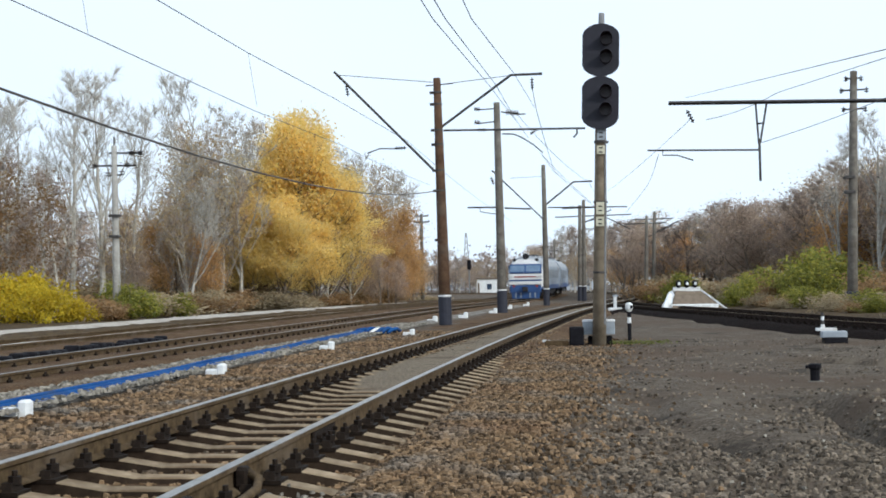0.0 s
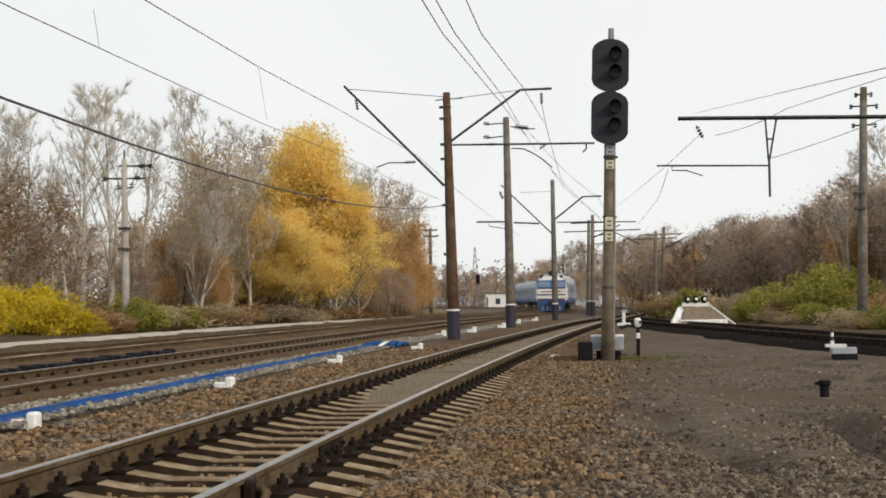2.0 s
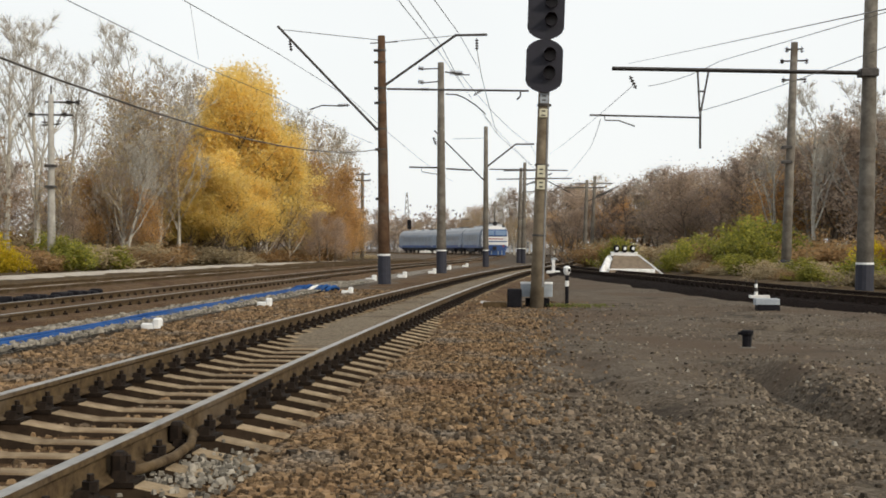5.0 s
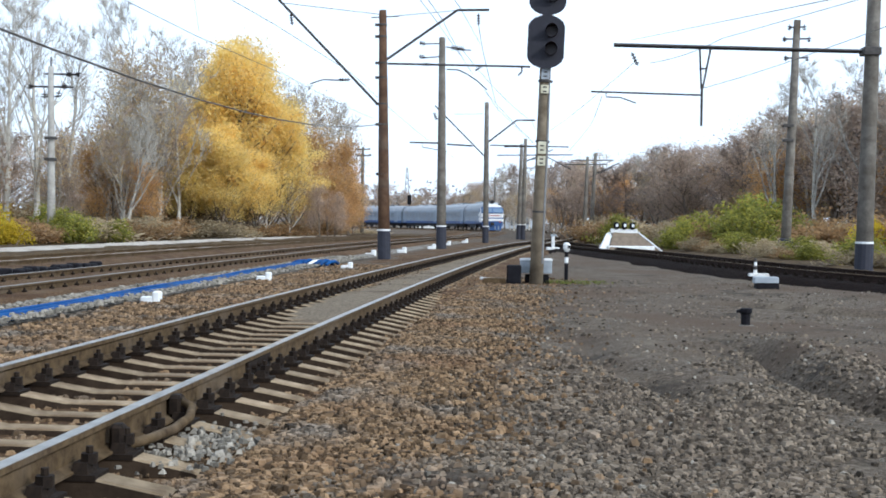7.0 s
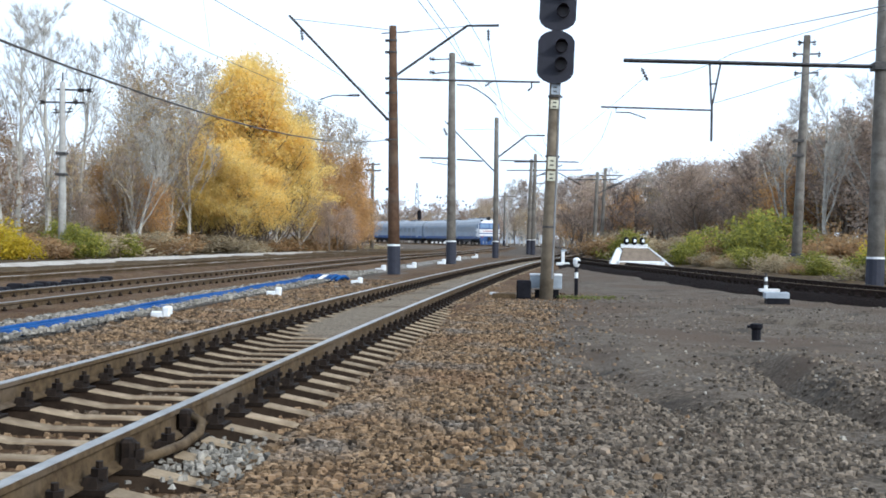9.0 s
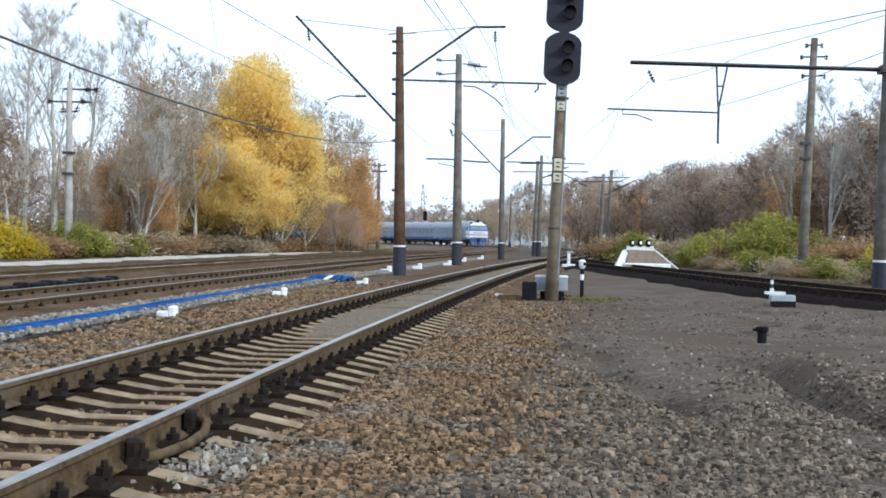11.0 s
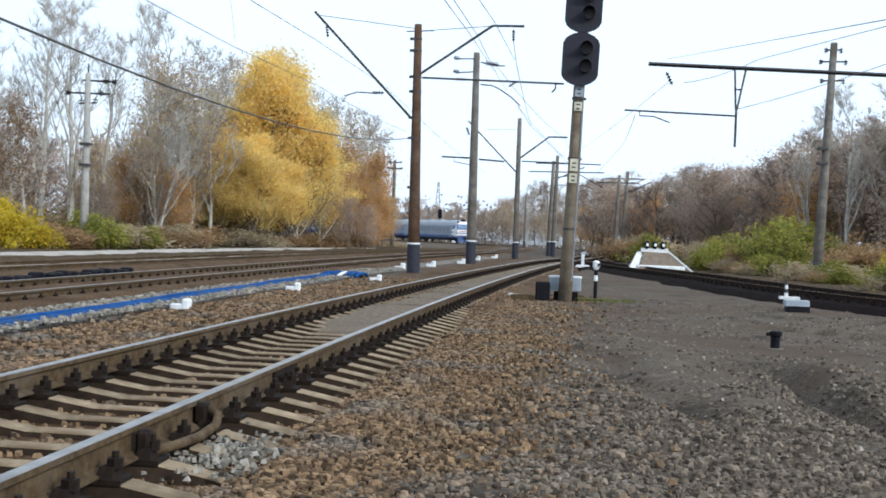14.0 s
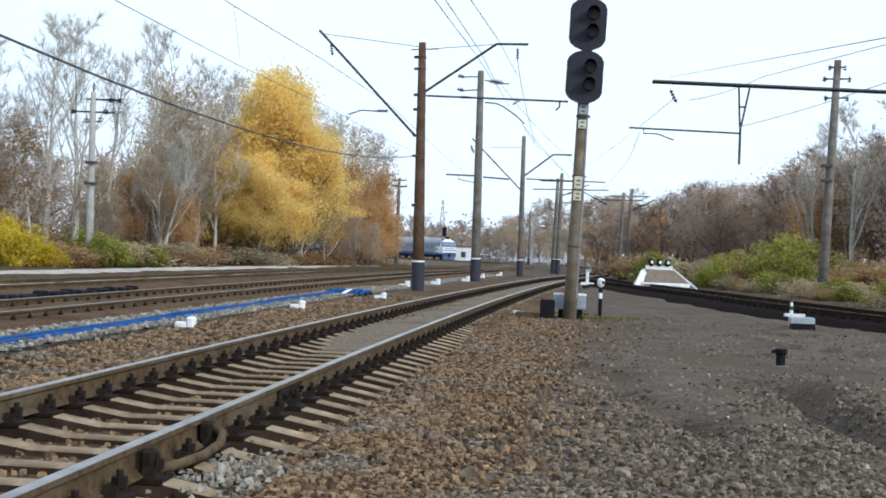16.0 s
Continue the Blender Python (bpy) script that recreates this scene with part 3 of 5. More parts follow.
def bed(name, label, fine, left, right, z_off, mat, lo=-1e9, hi=1e9, drop=0.22, amp=0.03, cols=14, step=1):
    """A ballast strip along a track, uneven on top, sinking into the ground at its edges."""
    b = Build()
    rows = [r for r in fine[::step] if lo < r[1] < hi]
    vs, fs = [], []
    n = cols + 1
    for x, y, z, h in rows:
        for k in range(n):
            u = k / cols
            a = left + (right - left) * u
            e = min(u, 1 - u) * (right - left)
            px, py = x + a * math.cos(h), y - a * math.sin(h)
            pz = z + (z_off(y) if callable(z_off) else z_off) - drop * (1 - smoothstep(0, 0.55, e)) + amp * noise.noise((px * 1.7, py * 1.7, 3))
            vs.append((px, py, pz))
    for i in range(len(rows) - 1):
        fs += [(i * n + k, i * n + k + 1, (i + 1) * n + k + 1, (i + 1) * n + k) for k in range(cols)]
    b.add(vs, fs)
    return tagged(part(name, b, mat, smooth=True), label, "ballast", kind="structure")


near_track, near_fine = track("near_track", "rusty rails on worn concrete sleepers in brown ballast", NEAR, -5.5, 150, 125)
main_track, main_fine = track("main_track", "main line of rusty rails on concrete sleepers, curving away", MAIN, 2, 300, 70, head="dull_head")
far_track, far_fine = track("far_track", "outer line of rusty rails on concrete sleepers", FAR_T, 8, 250, 0, head="rail", clipped=False)
right_track, right_fine = track("siding_track", "dark siding of rusty rails curving away beside gravel", RIGHT_T, 0, 86, 60, dull=True)
near_fine = spline(NEAR, 0.5)
bed("near_ballast", "rust-brown ballast under the near track", near_fine, -2.0, 1.9, lambda y: -0.30 + 0.08 * smoothstep(17, 24, y), M["rust_bed"], -5, 150)
bed("bed_fill", "tan fine gravel filling the near track", near_fine, -0.66, 0.66, lambda y: -0.32 + 0.135 * smoothstep(13.5, 19, y), M["tan_bed"], 13, 90, 0.04)
bed("main_ballast", "brown ballast under the main line", spline(MAIN, 0.8), -2.0, 1.9, -0.115, M["rust_bed"])
bed("far_ballast", "brown ballast under the outer line", spline(FAR_T, 0.8), -2.0, 2.0, -0.11, M["rust_bed"])
bed("far_fill", "pale grey gravel filling the outer track", spline(FAR_T, 0.8), -0.66, 0.66, -0.07, M["pale_path"], 8, 110, 0.05)
bed("outer_path", "pale gravel path along the wood's edge", spline(FAR_T, 0.8), -6.1, -4.5, -0.05, M["pale_path"], 8, 108, 0.1)
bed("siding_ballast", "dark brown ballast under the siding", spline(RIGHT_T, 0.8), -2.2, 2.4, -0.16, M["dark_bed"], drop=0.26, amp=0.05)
bed("verge_gravel", "pale grey crushed-stone path beside the main line", spline(MAIN, 0.8), 1.55, 3.0, -0.15, M["grey_bed"], 2, 80)
bed("inner_verge", "rust-brown stony verge between the tracks", spline(MAIN, 0.8), 2.7, 5.3, -0.225, M["rust_bed"], 2, 110)


RUTS = (((2.28, 14.6), (2.56, 9.2), 0.19), ((3.0, 21.0), (6.2, 18.6), 0.10), ((0.3, 15.2), (1.0, 10.4), 0.08))


def ground_z(x, y):
    """The lie of the land: flat round the tracks, a low bank to the far left."""
    z = -0.03 + DROP(y)
    d = math.hypot(x, y)
    if near_x(y) - 2.2 < x < near_x(y) + 2.0 and y < 120:
        z -= 0.14
    elif d < 60 and x > near_x(y) + 1.5:
        z += 0.05 * noise.noise((x * 0.5, y * 0.5, 7)) + 0.025 * noise.noise((x * 2.1, y * 2.1, 1))
        # old wheel ruts
        for (ax, ay), (cx, cy), deep in RUTS:
            d2 = (cx - ax) ** 2 + (cy - ay) ** 2
            k = ((x - ax) * (cx - ax) + (y - ay) * (cy - ay)) / d2
            if -0.15 < k < 1.3:
                side = ((x - ax) * (cy - ay) - (y - ay) * (cx - ax)) / d2 ** 0.5 + 0.12 * math.sin(k * 7)
                z -= deep * math.exp(-(side / 0.16) ** 2) * smoothstep(-0.15, 0.2, k)
                z += 0.55 * deep * math.exp(-((side + 0.5) / 0.28) ** 2) * smoothstep(-0.15, 0.2, k)
    return z


def grid(xs, ys, hz):
    b = Build()
    n = len(xs)
    b.add([(x, y, hz(x, y)) for y in ys for x in xs], [(j * n + i, j * n + i + 1, (j + 1) * n + i + 1, (j + 1) * n + i) for j in range(len(ys) - 1) for i in range(n - 1)])
    return b


def steps(a, b, first, growth):
    out, d = [a], first
    while out[-1] + d < b:
        out.append(out[-1] + d)
        d *= growth
    return out + [b]


gx = sorted(set([-x for x in steps(4, 2500, 0.5, 1.12)] + list(np.arange(-3.9, 11.9, 0.12)) + steps(12, 2500, 0.5, 1.13)))
gy = sorted(set([-x for x in steps(2, 2500, 2, 1.5)] + list(np.arange(-1.5, 29.9, 0.14)) + steps(30, 2800, 0.6, 1.06)))
tagged(part("ground", grid(gx, gy, ground_z), M["soil"], smooth=True), "grey-brown gravelly soil with wheel ruts", "ground", kind="structure")

edge = [(-16.6, 0, 0), (-16.4, 25, 0), (-15.9, 45, 0), (-15.0, 65, 0), (-13.6, 85, 0), (-11.0, 105, 0), (-9.8, 118, 0)]
bed("left_bank", "dark brown leaf litter along the wood's edge", spline(edge, 1.5), -60, 0, 0.05, M["field"], drop=0.12, amp=0.12, cols=60)
edge = [(19, 14, 0), (14, 22, 0), (10.6, 31, 0), (9.0, 39, 0), (7.7, 48, 0), (6.4, 60, 0), (5.6, 74, 0), (5.0, 92, 0), (4.6, 118, 0)]
bed("right_bank", "brown leaf litter along the far wood's edge", spline(edge, 1.5), 0, 60, 0.05, M["field"], drop=0.12, amp=0.12, cols=60)

# ---------------------------------------------------------------- loose stones
def stone_shape(rng, r):
    """A small blocky crushed stone: a skewed box without its underside."""
    sx, sy, sz = rng.uniform(0.7, 1.25), rng.uniform(0.6, 1.0), rng.uniform(0.45, 0.85)
    q = lambda: rng.uniform(-0.22, 0.22)
    vs = [(sx * a * r + q() * r, sy * b * r + q() * r, -0.4 * r) for a, b in ((-1, -1), (1, -1), (1, 1), (-1, 1))]
    k = rng.uniform(0.45, 0.85)
    return vs + [(sx * a * r * k + q() * r, sy * b * r * k + q() * r, (sz + 1.3 * q()) * r) for a, b in ((-1, -1), (1, -1), (1, 1), (-1, 1))]


STONE_F = [(4, 5, 6), (4, 6, 7), (0, 1, 5, 4), (1, 2, 6, 5), (2, 3, 7, 6), (3, 0, 4, 7)]


def stones(name, label, n, place, mat, seed, r0=0.014, r1=0.034):
    rng = random.Random(seed)
    shapes = [stone_shape(rng, 1.0) for _ in range(24)]
    b = Build()
    for _ in range(n):
        p = place(rng)
        if p is None:
            continue
        x, y, z = p
        r = rng.uniform(r0, r1) * (1.0 + 0.5 * (rng.random() < 0.12))
        a = rng.uniform(0, 6.28)
        c, s = math.cos(a) * r, math.sin(a) * r
        b.add([(x + u * c - v * s, y + u * s + v * c, z + w * r) for u, v, w in rng.choice(shapes)], STONE_F)
    return tagged(part(name, b, mat), label, "stones", kind="stuff")


def right_gravel(rng):
    y = 4.2 + 25 * rng.random() ** 1.75
    x = near_x(y) + 1.5 + rng.random() ** 1.15 * (2.5 + 0.55 * y)
    if noise.noise((x * 0.6, y * 0.6, 11)) > 0.12 and rng.random() < 0.85:
        return None
    if rng.random() < 0.86 * smoothstep(8.5, 15, y) * smoothstep(1.8, 3.2, x - near_x(y)):
        return None
    return x, y, ground_z(x, y) + 0.004


def rust_gravel(rng):
    y = 3.5 + 26 * rng.random() ** 1.6
    x = near_x(y) + 1.4 + abs(rng.gauss(0, 0.75))
    return x, y, -0.02 + 0.02 * rng.random() - 0.05 * (x < near_x(y) + 1.55)


def bed_gravel(rng):
    y = 5 + 30 * rng.random() ** 1.5
    x = near_x(y) + rng.uniform(-2.0, 1.35)
    return x, y, -0.098 + 0.012 * rng.random() + 0.075 * smoothstep(17, 24, y)


def verge_stones(rng):
    y = 12 + 30 * rng.random() ** 1.3
    x = main_x(y) + rng.uniform(1.65, 2.85)
    return x, y, 0.04 + 0.02 * rng.random()


def inner_stones(rng):
    y = 10 + 26 * rng.random() ** 1.3
    x = rng.uniform(main_x(y) + 2.9, near_x(y) - 1.4)
    return x, y, -0.025 + 0.02 * rng.random()


stones("grey_stones", "grey crushed stones scattered over the soil", 88000, right_gravel, M["stone_grey"], 1, 0.007, 0.022)
stones("rusty_stones", "rust-stained ballast stones beside the near track", 30000, rust_gravel, M["stone_rust"], 2, 0.010, 0.024)
stones("bed_stones", "brown ballast stones between the sleepers", 9000, bed_gravel, M["stone_rust"], 3, 0.012, 0.026)
stones("verge_stones", "pale grey stones on the path by the main line", 9000, verge_stones, M["stone_pale"], 4)
stones("inner_stones", "rust-brown stones between the tracks", 8000, inner_stones, M["stone_rust"], 5)


def fleck(rng):
    y = 4.5 + 22 * rng.random() ** 1.4
    x = near_x(y) + 1.6 + rng.random() * (2.2 + 0.55 * y)
    return x, y, ground_z(x, y) + 0.006


stones("pale_flecks", "few pale stones scattered over the soil", 900, fleck, M["stone_pale"], 7, 0.007, 0.018)


def pale_patch(rng):
    y = 7.0 + rng.gauss(0, 0.34)
    return near_x(y) + 1.2 + rng.gauss(0, 0.21), y, -0.045 + 0.03 * rng.random()


stones("pale_stones", "small heap of fresh pale stones at the rail joint", 300, pale_patch, M["stone_pale"], 6, 0.010, 0.024)

# a rail joint near the foot of the picture
jx = near_x(7.1) + 0.797
joint = thing("rail_joint", "greasy bolted fishplate joint on the near rail", "rail joint", pose(jx, 7.2, 0.2))
part("fishplate", Build().box((0.06, 2.8, -0.095), (0.035, 0.8, 0.10), bevel=0.01), M["clip"], joint)
for k in (-0.3, -0.1, 0.1, 0.3):
    part("bolt", Build().tube([(0.065, 2.8 + k, -0.09), (0.115, 2.8 + k, -0.09)], 0.018, 6), M["clip"], joint)
cable = Build().tube([(0.10, -0.66, -0.15), (0.17, -0.45, -0.15), (0.21, -0.1, -0.15), (0.22, 0.2, -0.13), (0.19, 0.36, -0.09), (0.1, 0.42, -0.06)], 0.03, 8)
part("bond_cable", cable, M["rail"], joint, "thick dusty bond cable", smooth=True)
part("clamp_block", Build().box((0.075, -0.68, -0.10), (0.08, 0.10, 0.15), bevel=0.02), M["clip"], joint)
part("clamp_block", Build().box((0.07, 0.42, -0.08), (0.09, 0.12, 0.12), bevel=0.02), M["clip"], joint)

# ---------------------------------------------------------------- signal
def stadium(w, h, n=10):
    """Outline of a shield: straight sides, rounded ends."""
    r, out = w / 2, []
    e = 0.86
    for k in range(n + 1):
        a = math.pi * k / n
        out.append((r * max(-0.97, min(0.97, math.cos(a) * 1.06)), h / 2 - r * e + r * e * math.sin(a)))
    return out + [(-x, -z) for x, z in out]


def plate(b, outline, y0, y1, slot=0):
    n = len(outline)
    b.add([(x, y0, z) for x, z in outline] + [(x, y1, z) for x, z in outline],
          [tuple(range(n)), tuple(range(2 * n - 1, n - 1, -1))] + [(k, k + n, (k + 1) % n + n, (k + 1) % n) for k in range(n)], slot)
    return b


SIG = (0.08, 26.3)
sig = thing("railway_signal", "tall concrete mast signal with two dark unlit shields", "railway signal", pose(SIG[0], SIG[1], -0.06, 0, 1.75, 0))
part("mast", Build().tube([(0, 0, -0.3), (0, 0, 2.5), (-0.02, 0, 5.2), (-0.02, 0, 6.9)], [0.15, 0.135, 0.115, 0.10], 14), M["mast"], sig, smooth=True)
part("mast_top", Build().tube([(-0.02, 0, 6.75), (-0.02, 0, 7.14)], [0.07, 0.065], 8), M["grey_steel"], sig)
for z in (6.31, 5.19):
    head = part("signal_head", plate(Build(), stadium(0.80, 1.13), -0.24, -0.21), M["signal_black"], sig, "blue-black rounded backing shield", at=pose(-0.03, 0, z))
    case = plate(Build(), [(-0.16, -0.45), (0.16, -0.45), (0.19, -0.4), (0.19, 0.4), (0.16, 0.45), (-0.16, 0.45), (-0.19, 0.4), (-0.19, -0.4)], -0.21, -0.02)
    part("lamp_case", case, M["black"], head)
    for dz in (0.22, -0.16):
        hood = Build()
        n = 12
        ring = [(0.13 * math.cos(2 * math.pi * k / n), 0.13 * math.sin(2 * math.pi * k / n)) for k in range(n)]
        vs = [(x + 0.11, -0.24, z2 + dz) for x, z2 in ring] + [(x + 0.11, -0.24 - 0.30 * (0.35 + 0.65 * (z2 + 0.13) / 0.26), z2 + dz) for x, z2 in ring]
        hood.add(vs, [(k, (k + 1) % n, (k + 1) % n + n, k + n) for k in range(n)])
        part("hood", hood, M["lens"], head)
        part("lens", Build().add([(x * 0.95 + 0.11, -0.247, z2 * 0.95 + dz) for x, z2 in ring], [tuple(range(n - 1, -1, -1))]), M["lens"], head, "dark unlit glass lens")
for z, h, m in ((4.52, 0.22, "box_grey"), (4.2, 0.18, "plaque"), (2.96, 0.26, "plaque"), (2.68, 0.2, "plaque")):
    pl = part("plate", Build().box((-0.01, -0.15, z), (0.17, 0.02, h), bevel=0.004), M[m], sig, "faded pale number plate")
    for k in range(2):
        part("marking_bar", Build().box((-0.01, -0.163, z - 0.05 + 0.09 * k), (0.08, 0.004, 0.03)), M["steel"], pl)
for z in (4.75, 4.38, 3.1, 1.6):
    part("clamp", Build().tube([(0, 0, z - 0.02), (0, 0, z + 0.02)], 0.155, 14), M["steel"], sig)
part("conduit", Build().tube([(0.11, -0.1, 0.5), (0.10, -0.1, 3.0), (0.08, -0.09, 4.8)], 0.022, 6), M["grey_steel"], sig)
for x in (-0.19, 0.185):
    rb = thing("relay_box", "grey metal relay box with a pale lid beside the signal", "relay box", pose(SIG[0] + x, SIG[1] + 0.26, 0), "relay boxes at the signal foot")
    part("case", Build().box((0, 0, 0.36), (0.31, 0.22, 0.28), bevel=0.015), M["box_grey"], rb)
    part("lid", Build().box((0, 0, 0.515), (0.34, 0.25, 0.04), bevel=0.015, top=0.95), M["white"], rb, "pale weathered lid")
    part("stand", Build().box((0.02, 0, 0.09), (0.14, 0.1, 0.2)), M["black"], rb)
    part("latch", Build().box((-0.06, -0.115, 0.37), (0.03, 0.015, 0.05), bevel=0.004), M["box_grey"], rb)
bb = thing("cable_cabinet", "low black cable cabinet at the signal foot", "cabinet", pose(SIG[0] - 0.47, SIG[1] - 0.1, 0))
part("case", Build().box((0, 0, 0.19), (0.31, 0.3, 0.42), bevel=0.02), M["black"], bb)
part("door", Build().box((0, -0.155, 0.2), (0.25, 0.012, 0.33), bevel=0.004), M["black"], bb)
part("plinth", Build().box((-0.42, 0, 0.05), (0.5, 0.25, 0.13), bevel=0.02), M["rail"], bb, "rusty low cable trough")
slab = thing("concrete_slab", "pale broken concrete slab lying beside the near rail", "slab", pose(-0.98, 27.2, 0.03, 0, 4, 12))
part("slab_body", Build().box((0, 0, 0.02), (0.34, 0.2, 0.05), bevel=0.015), M["white"], slab)

post = thing("marker_post", "short black and white striped marker post", "marker post", pose(0.78, 28.4, 0))
for k in range(5):
    part("band", Build().tube([(0, 0, 0.13 * k - 0.02 * (k == 0)), (0, 0, 0.13 * k + 0.13)], 0.045, 8), M["white"] if k in (3,) else M["black"], post)
part("head", Build().tube([(0, 0, 0.65), (0, 0, 0.72), (0.0, 0, 0.82), (0, 0, 0.86)], [0.045, 0.085, 0.085, 0.04], 8), M["white"], post, "white rounded head")
part("face_mark", Build().box((0.05, -0.085, 0.76), (0.05, 0.012, 0.07)), M["black"], post)

stub = thing("iron_stub", "short black iron stub standing in the gravel", "bollard", pose(2.83, 16.5, -0.03))
part("shaft", Build().tube([(0, 0, -0.1), (0, 0, 0.16), (0, 0, 0.19), (0, 0, 0.235), (0, 0, 0.245)], [0.058, 0.062, 0.085, 0.085, 0.05], 10), M["black"], stub)
part("cap_lug", Build().box((-0.09, 0, 0.2), (0.06, 0.05, 0.04), bevel=0.01), M["black"], stub)
part("footing", Build().box((0.02, 0, -0.01), (0.2, 0.2, 0.06), bevel=0.02), M["concrete"], stub)


def point_lever(x, y, turn, s=1.0):
    t = thing("point_lever", "white switch-lever weight on a low striped stand", "switch lever", pose(x, y, -0.02, 0, 0, turn), "switch levers")
    part("base_block", Build().box((0, 0, 0.22 * s), (0.60 * s, 0.3 * s, 0.16 * s), bevel=0.02), M["box_grey"], t, "pale grey block")
    part("under_frame", Build().box((0.02, 0, 0.06 * s), (0.56 * s, 0.34 * s, 0.18 * s)), M["black"], t)
    part("arm", Build().box((-0.05, 0.55, 0.27), (0.5 * s, 0.16, 0.06), bevel=0.01), M["white"], t)
    for k in range(4):
        part("stripe", Build().tube([(-0.12, 0.55, 0.29 + 0.085 * k), (-0.12, 0.55, 0.375 + 0.085 * k)], 0.04 - 0.004 * k, 8), M["white"] if k % 2 == 0 else M["steel"], t)
    return t


point_lever(4.93, 26.4, 0, 0.85)
ws = thing("white_stop_post", "white-painted stop post on a flat white base", "marker post", pose(1.0, 61.0, -0.02))
ws.scale = (1.2, 1.2, 1.3)
part("base", Build().box((0.0, 0, 0.05), (0.56, 0.3, 0.10), bevel=0.03), M["white"], ws)
part("upright", Build().box((0.0, 0, 0.31), (0.13, 0.12, 0.46), bevel=0.02), M["white"], ws)
part("cap_bar", Build().box((0.02, 0, 0.55), (0.24, 0.14, 0.07), bevel=0.02), M["box_grey"], ws)

# a plain row of low black blocks, not a known track part
row = thing("spare_rail_pads", "row of low black blocks along the main line", "rail pads", pose(0, 0, 0))
rng = random.Random(31)
for k in range(24):
    y = 17.4 + 0.44 * k
    part("pad", Build().box((main_x(y) - 1.15 + rng.uniform(-0.05, 0.05), y, 0.12 + rng.uniform(-0.03, 0.03)), (0.3, 0.24, 0.22 + rng.uniform(0, 0.08)), pose(0, 0, 0, 0, 0, rng.uniform(-20, 20)), bevel=0.03), M["black"], row)

# ---------------------------------------------------------------- blue duct with its supports
def duct(points, r):
    t = thing("blue_duct", "bundle of blue cable ducts lying along the verge", "cable duct")
    for dx, dz, rr in ((0.07, 0.035, r * 0.8), (0.0, 0.06, r * 0.9), (-0.05, 0.10, r * 0.7), (-0.10, 0.05, r * 0.7)):
        part("pipe", Build().tube([(x + dx, y, z + dz + 0.015 * noise.noise((y * 0.4, dx * 30, 0))) for x, y, z in points], rr, 8), M["blue"], t, smooth=True)
    return t


duct([(-6.45 - 0.02 * noise.noise((y, 0, 0)) + 0.0012 * max(0, y - 20), y, 0.0) for y in np.arange(9, 35.5, 0.8)], 0.045)
wrap = thing("duct_coil", "blue and white plastic sheet wrapped on the duct end", "cable coil", pose(-6.15, 34.2, 0.05))
for k in range(7):
    u = -0.45 + 0.16 * k
    part("coil", Build().tube([(u - 0.08, -0.45, 0.0), (u, -0.15, 0.07 + 0.02 * (k % 3)), (u + 0.06, 0.2, 0.08), (u + 0.1, 0.55, 0.0)], 0.05, 7), M["white"] if k == 3 else M["blue"], wrap, smooth=True)
for x, y in ((-6.0, 12.6), (-5.68, 18.6), (-5.55, 26.0), (-4.95, 33.1), (-5.9, 45.3), (-5.35, 51.0), (-4.75, 59.0), (-4.7, 69), (-4.2, 78)):
    s = 0.78 if y < 40 else 1.0
    x -= 0.16 if y < 30 else 0.05
    w = thing("cable_marker", "white-painted concrete cable marker block", "marker block", pose(x, y, -0.02, 0, 0, random.uniform(-4, 4)), "white cable markers")
    part("upright", Build().box((0.06, 0, 0.11 * s), (0.16 * s, 0.2 * s, 0.24 * s), bevel=0.025), M["white"], w)
    part("foot", Build().box((-0.12 * s, 0.0, 0.05), (0.26 * s, 0.18 * s, 0.12 * s), bevel=0.02), M["white"], w)

# ---------------------------------------------------------------- catenary
def insulator(b, p, d, n=3, r=0.07, gap=0.09):
    p, d = Vector(p), Vector(d).normalized()
    b.tube([p, p + d * (gap * n + 0.06)], 0.018, 6)
    for k in range(n):
        q = p + d * (0.05 + gap * k)
        b.tube([q, q + d * 0.03, q + d * 0.05], [r * 0.5, r, r * 0.6], 8)
    return b


def pole(name, label, x, y, top, lean, r0, r1, mat, base=0.95, z0=-0.3):
    """A tapered concrete pole; lean: how far its top stands aside."""
    t = thing(name, label, "catenary pole", pose(x, y, DROP(y) if y > 110 else 0), "concrete line poles")
    part("shaft", Build().tube([(lean * z / top, 0, z) for z in (z0, top * 0.33, top * 0.66, top)], [r0, r0 * 0.67 + r1 * 0.33, r0 * 0.33 + r1 * 0.67, r1], 14), mat, t, smooth=True)
    if base:
        part("painted_base", Build().tube([(lean * z / top, 0, z) for z in (z0, base)], [r0 + 0.012, r0 + 0.008], 14), M["pole_base"], t, "dark blue painted foot")
        part("base_band", Build().tube([(lean * base / top, 0, base), (lean * base / top, 0, base + 0.06)], r0 + 0.004, 14), M["white"], t)
    return t


def rod(name, t, pts, r, mat="steel", n=6):
    return part(name, Build().tube(pts, r, n), M[mat], t)


p1 = pole("catenary_pole", "rust-streaked concrete catenary pole with steel cantilevers", -5.09, 41.9, 8.5, -0.16, 0.215, 0.125, M["brown_pole"], 0.95)
rod("left_bracket", p1, [(-0.3, 0, 5.3), (-3.77, 0, 8.86)], 0.045)
rod("right_bracket", p1, [(-0.06, 0, 6.78), (2.4, 0, 8.51), (3.48, 0, 8.52)], 0.045)
rod("cross_arm", p1, [(0.05, 0, 6.68), (2.4, 0, 6.64), (4.9, 0, 6.6)], 0.035)
rod("arm_hook", p1, [(4.62, 0, 6.6), (4.62, 0, 6.42), (4.5, 0, 6.3)], 0.03)
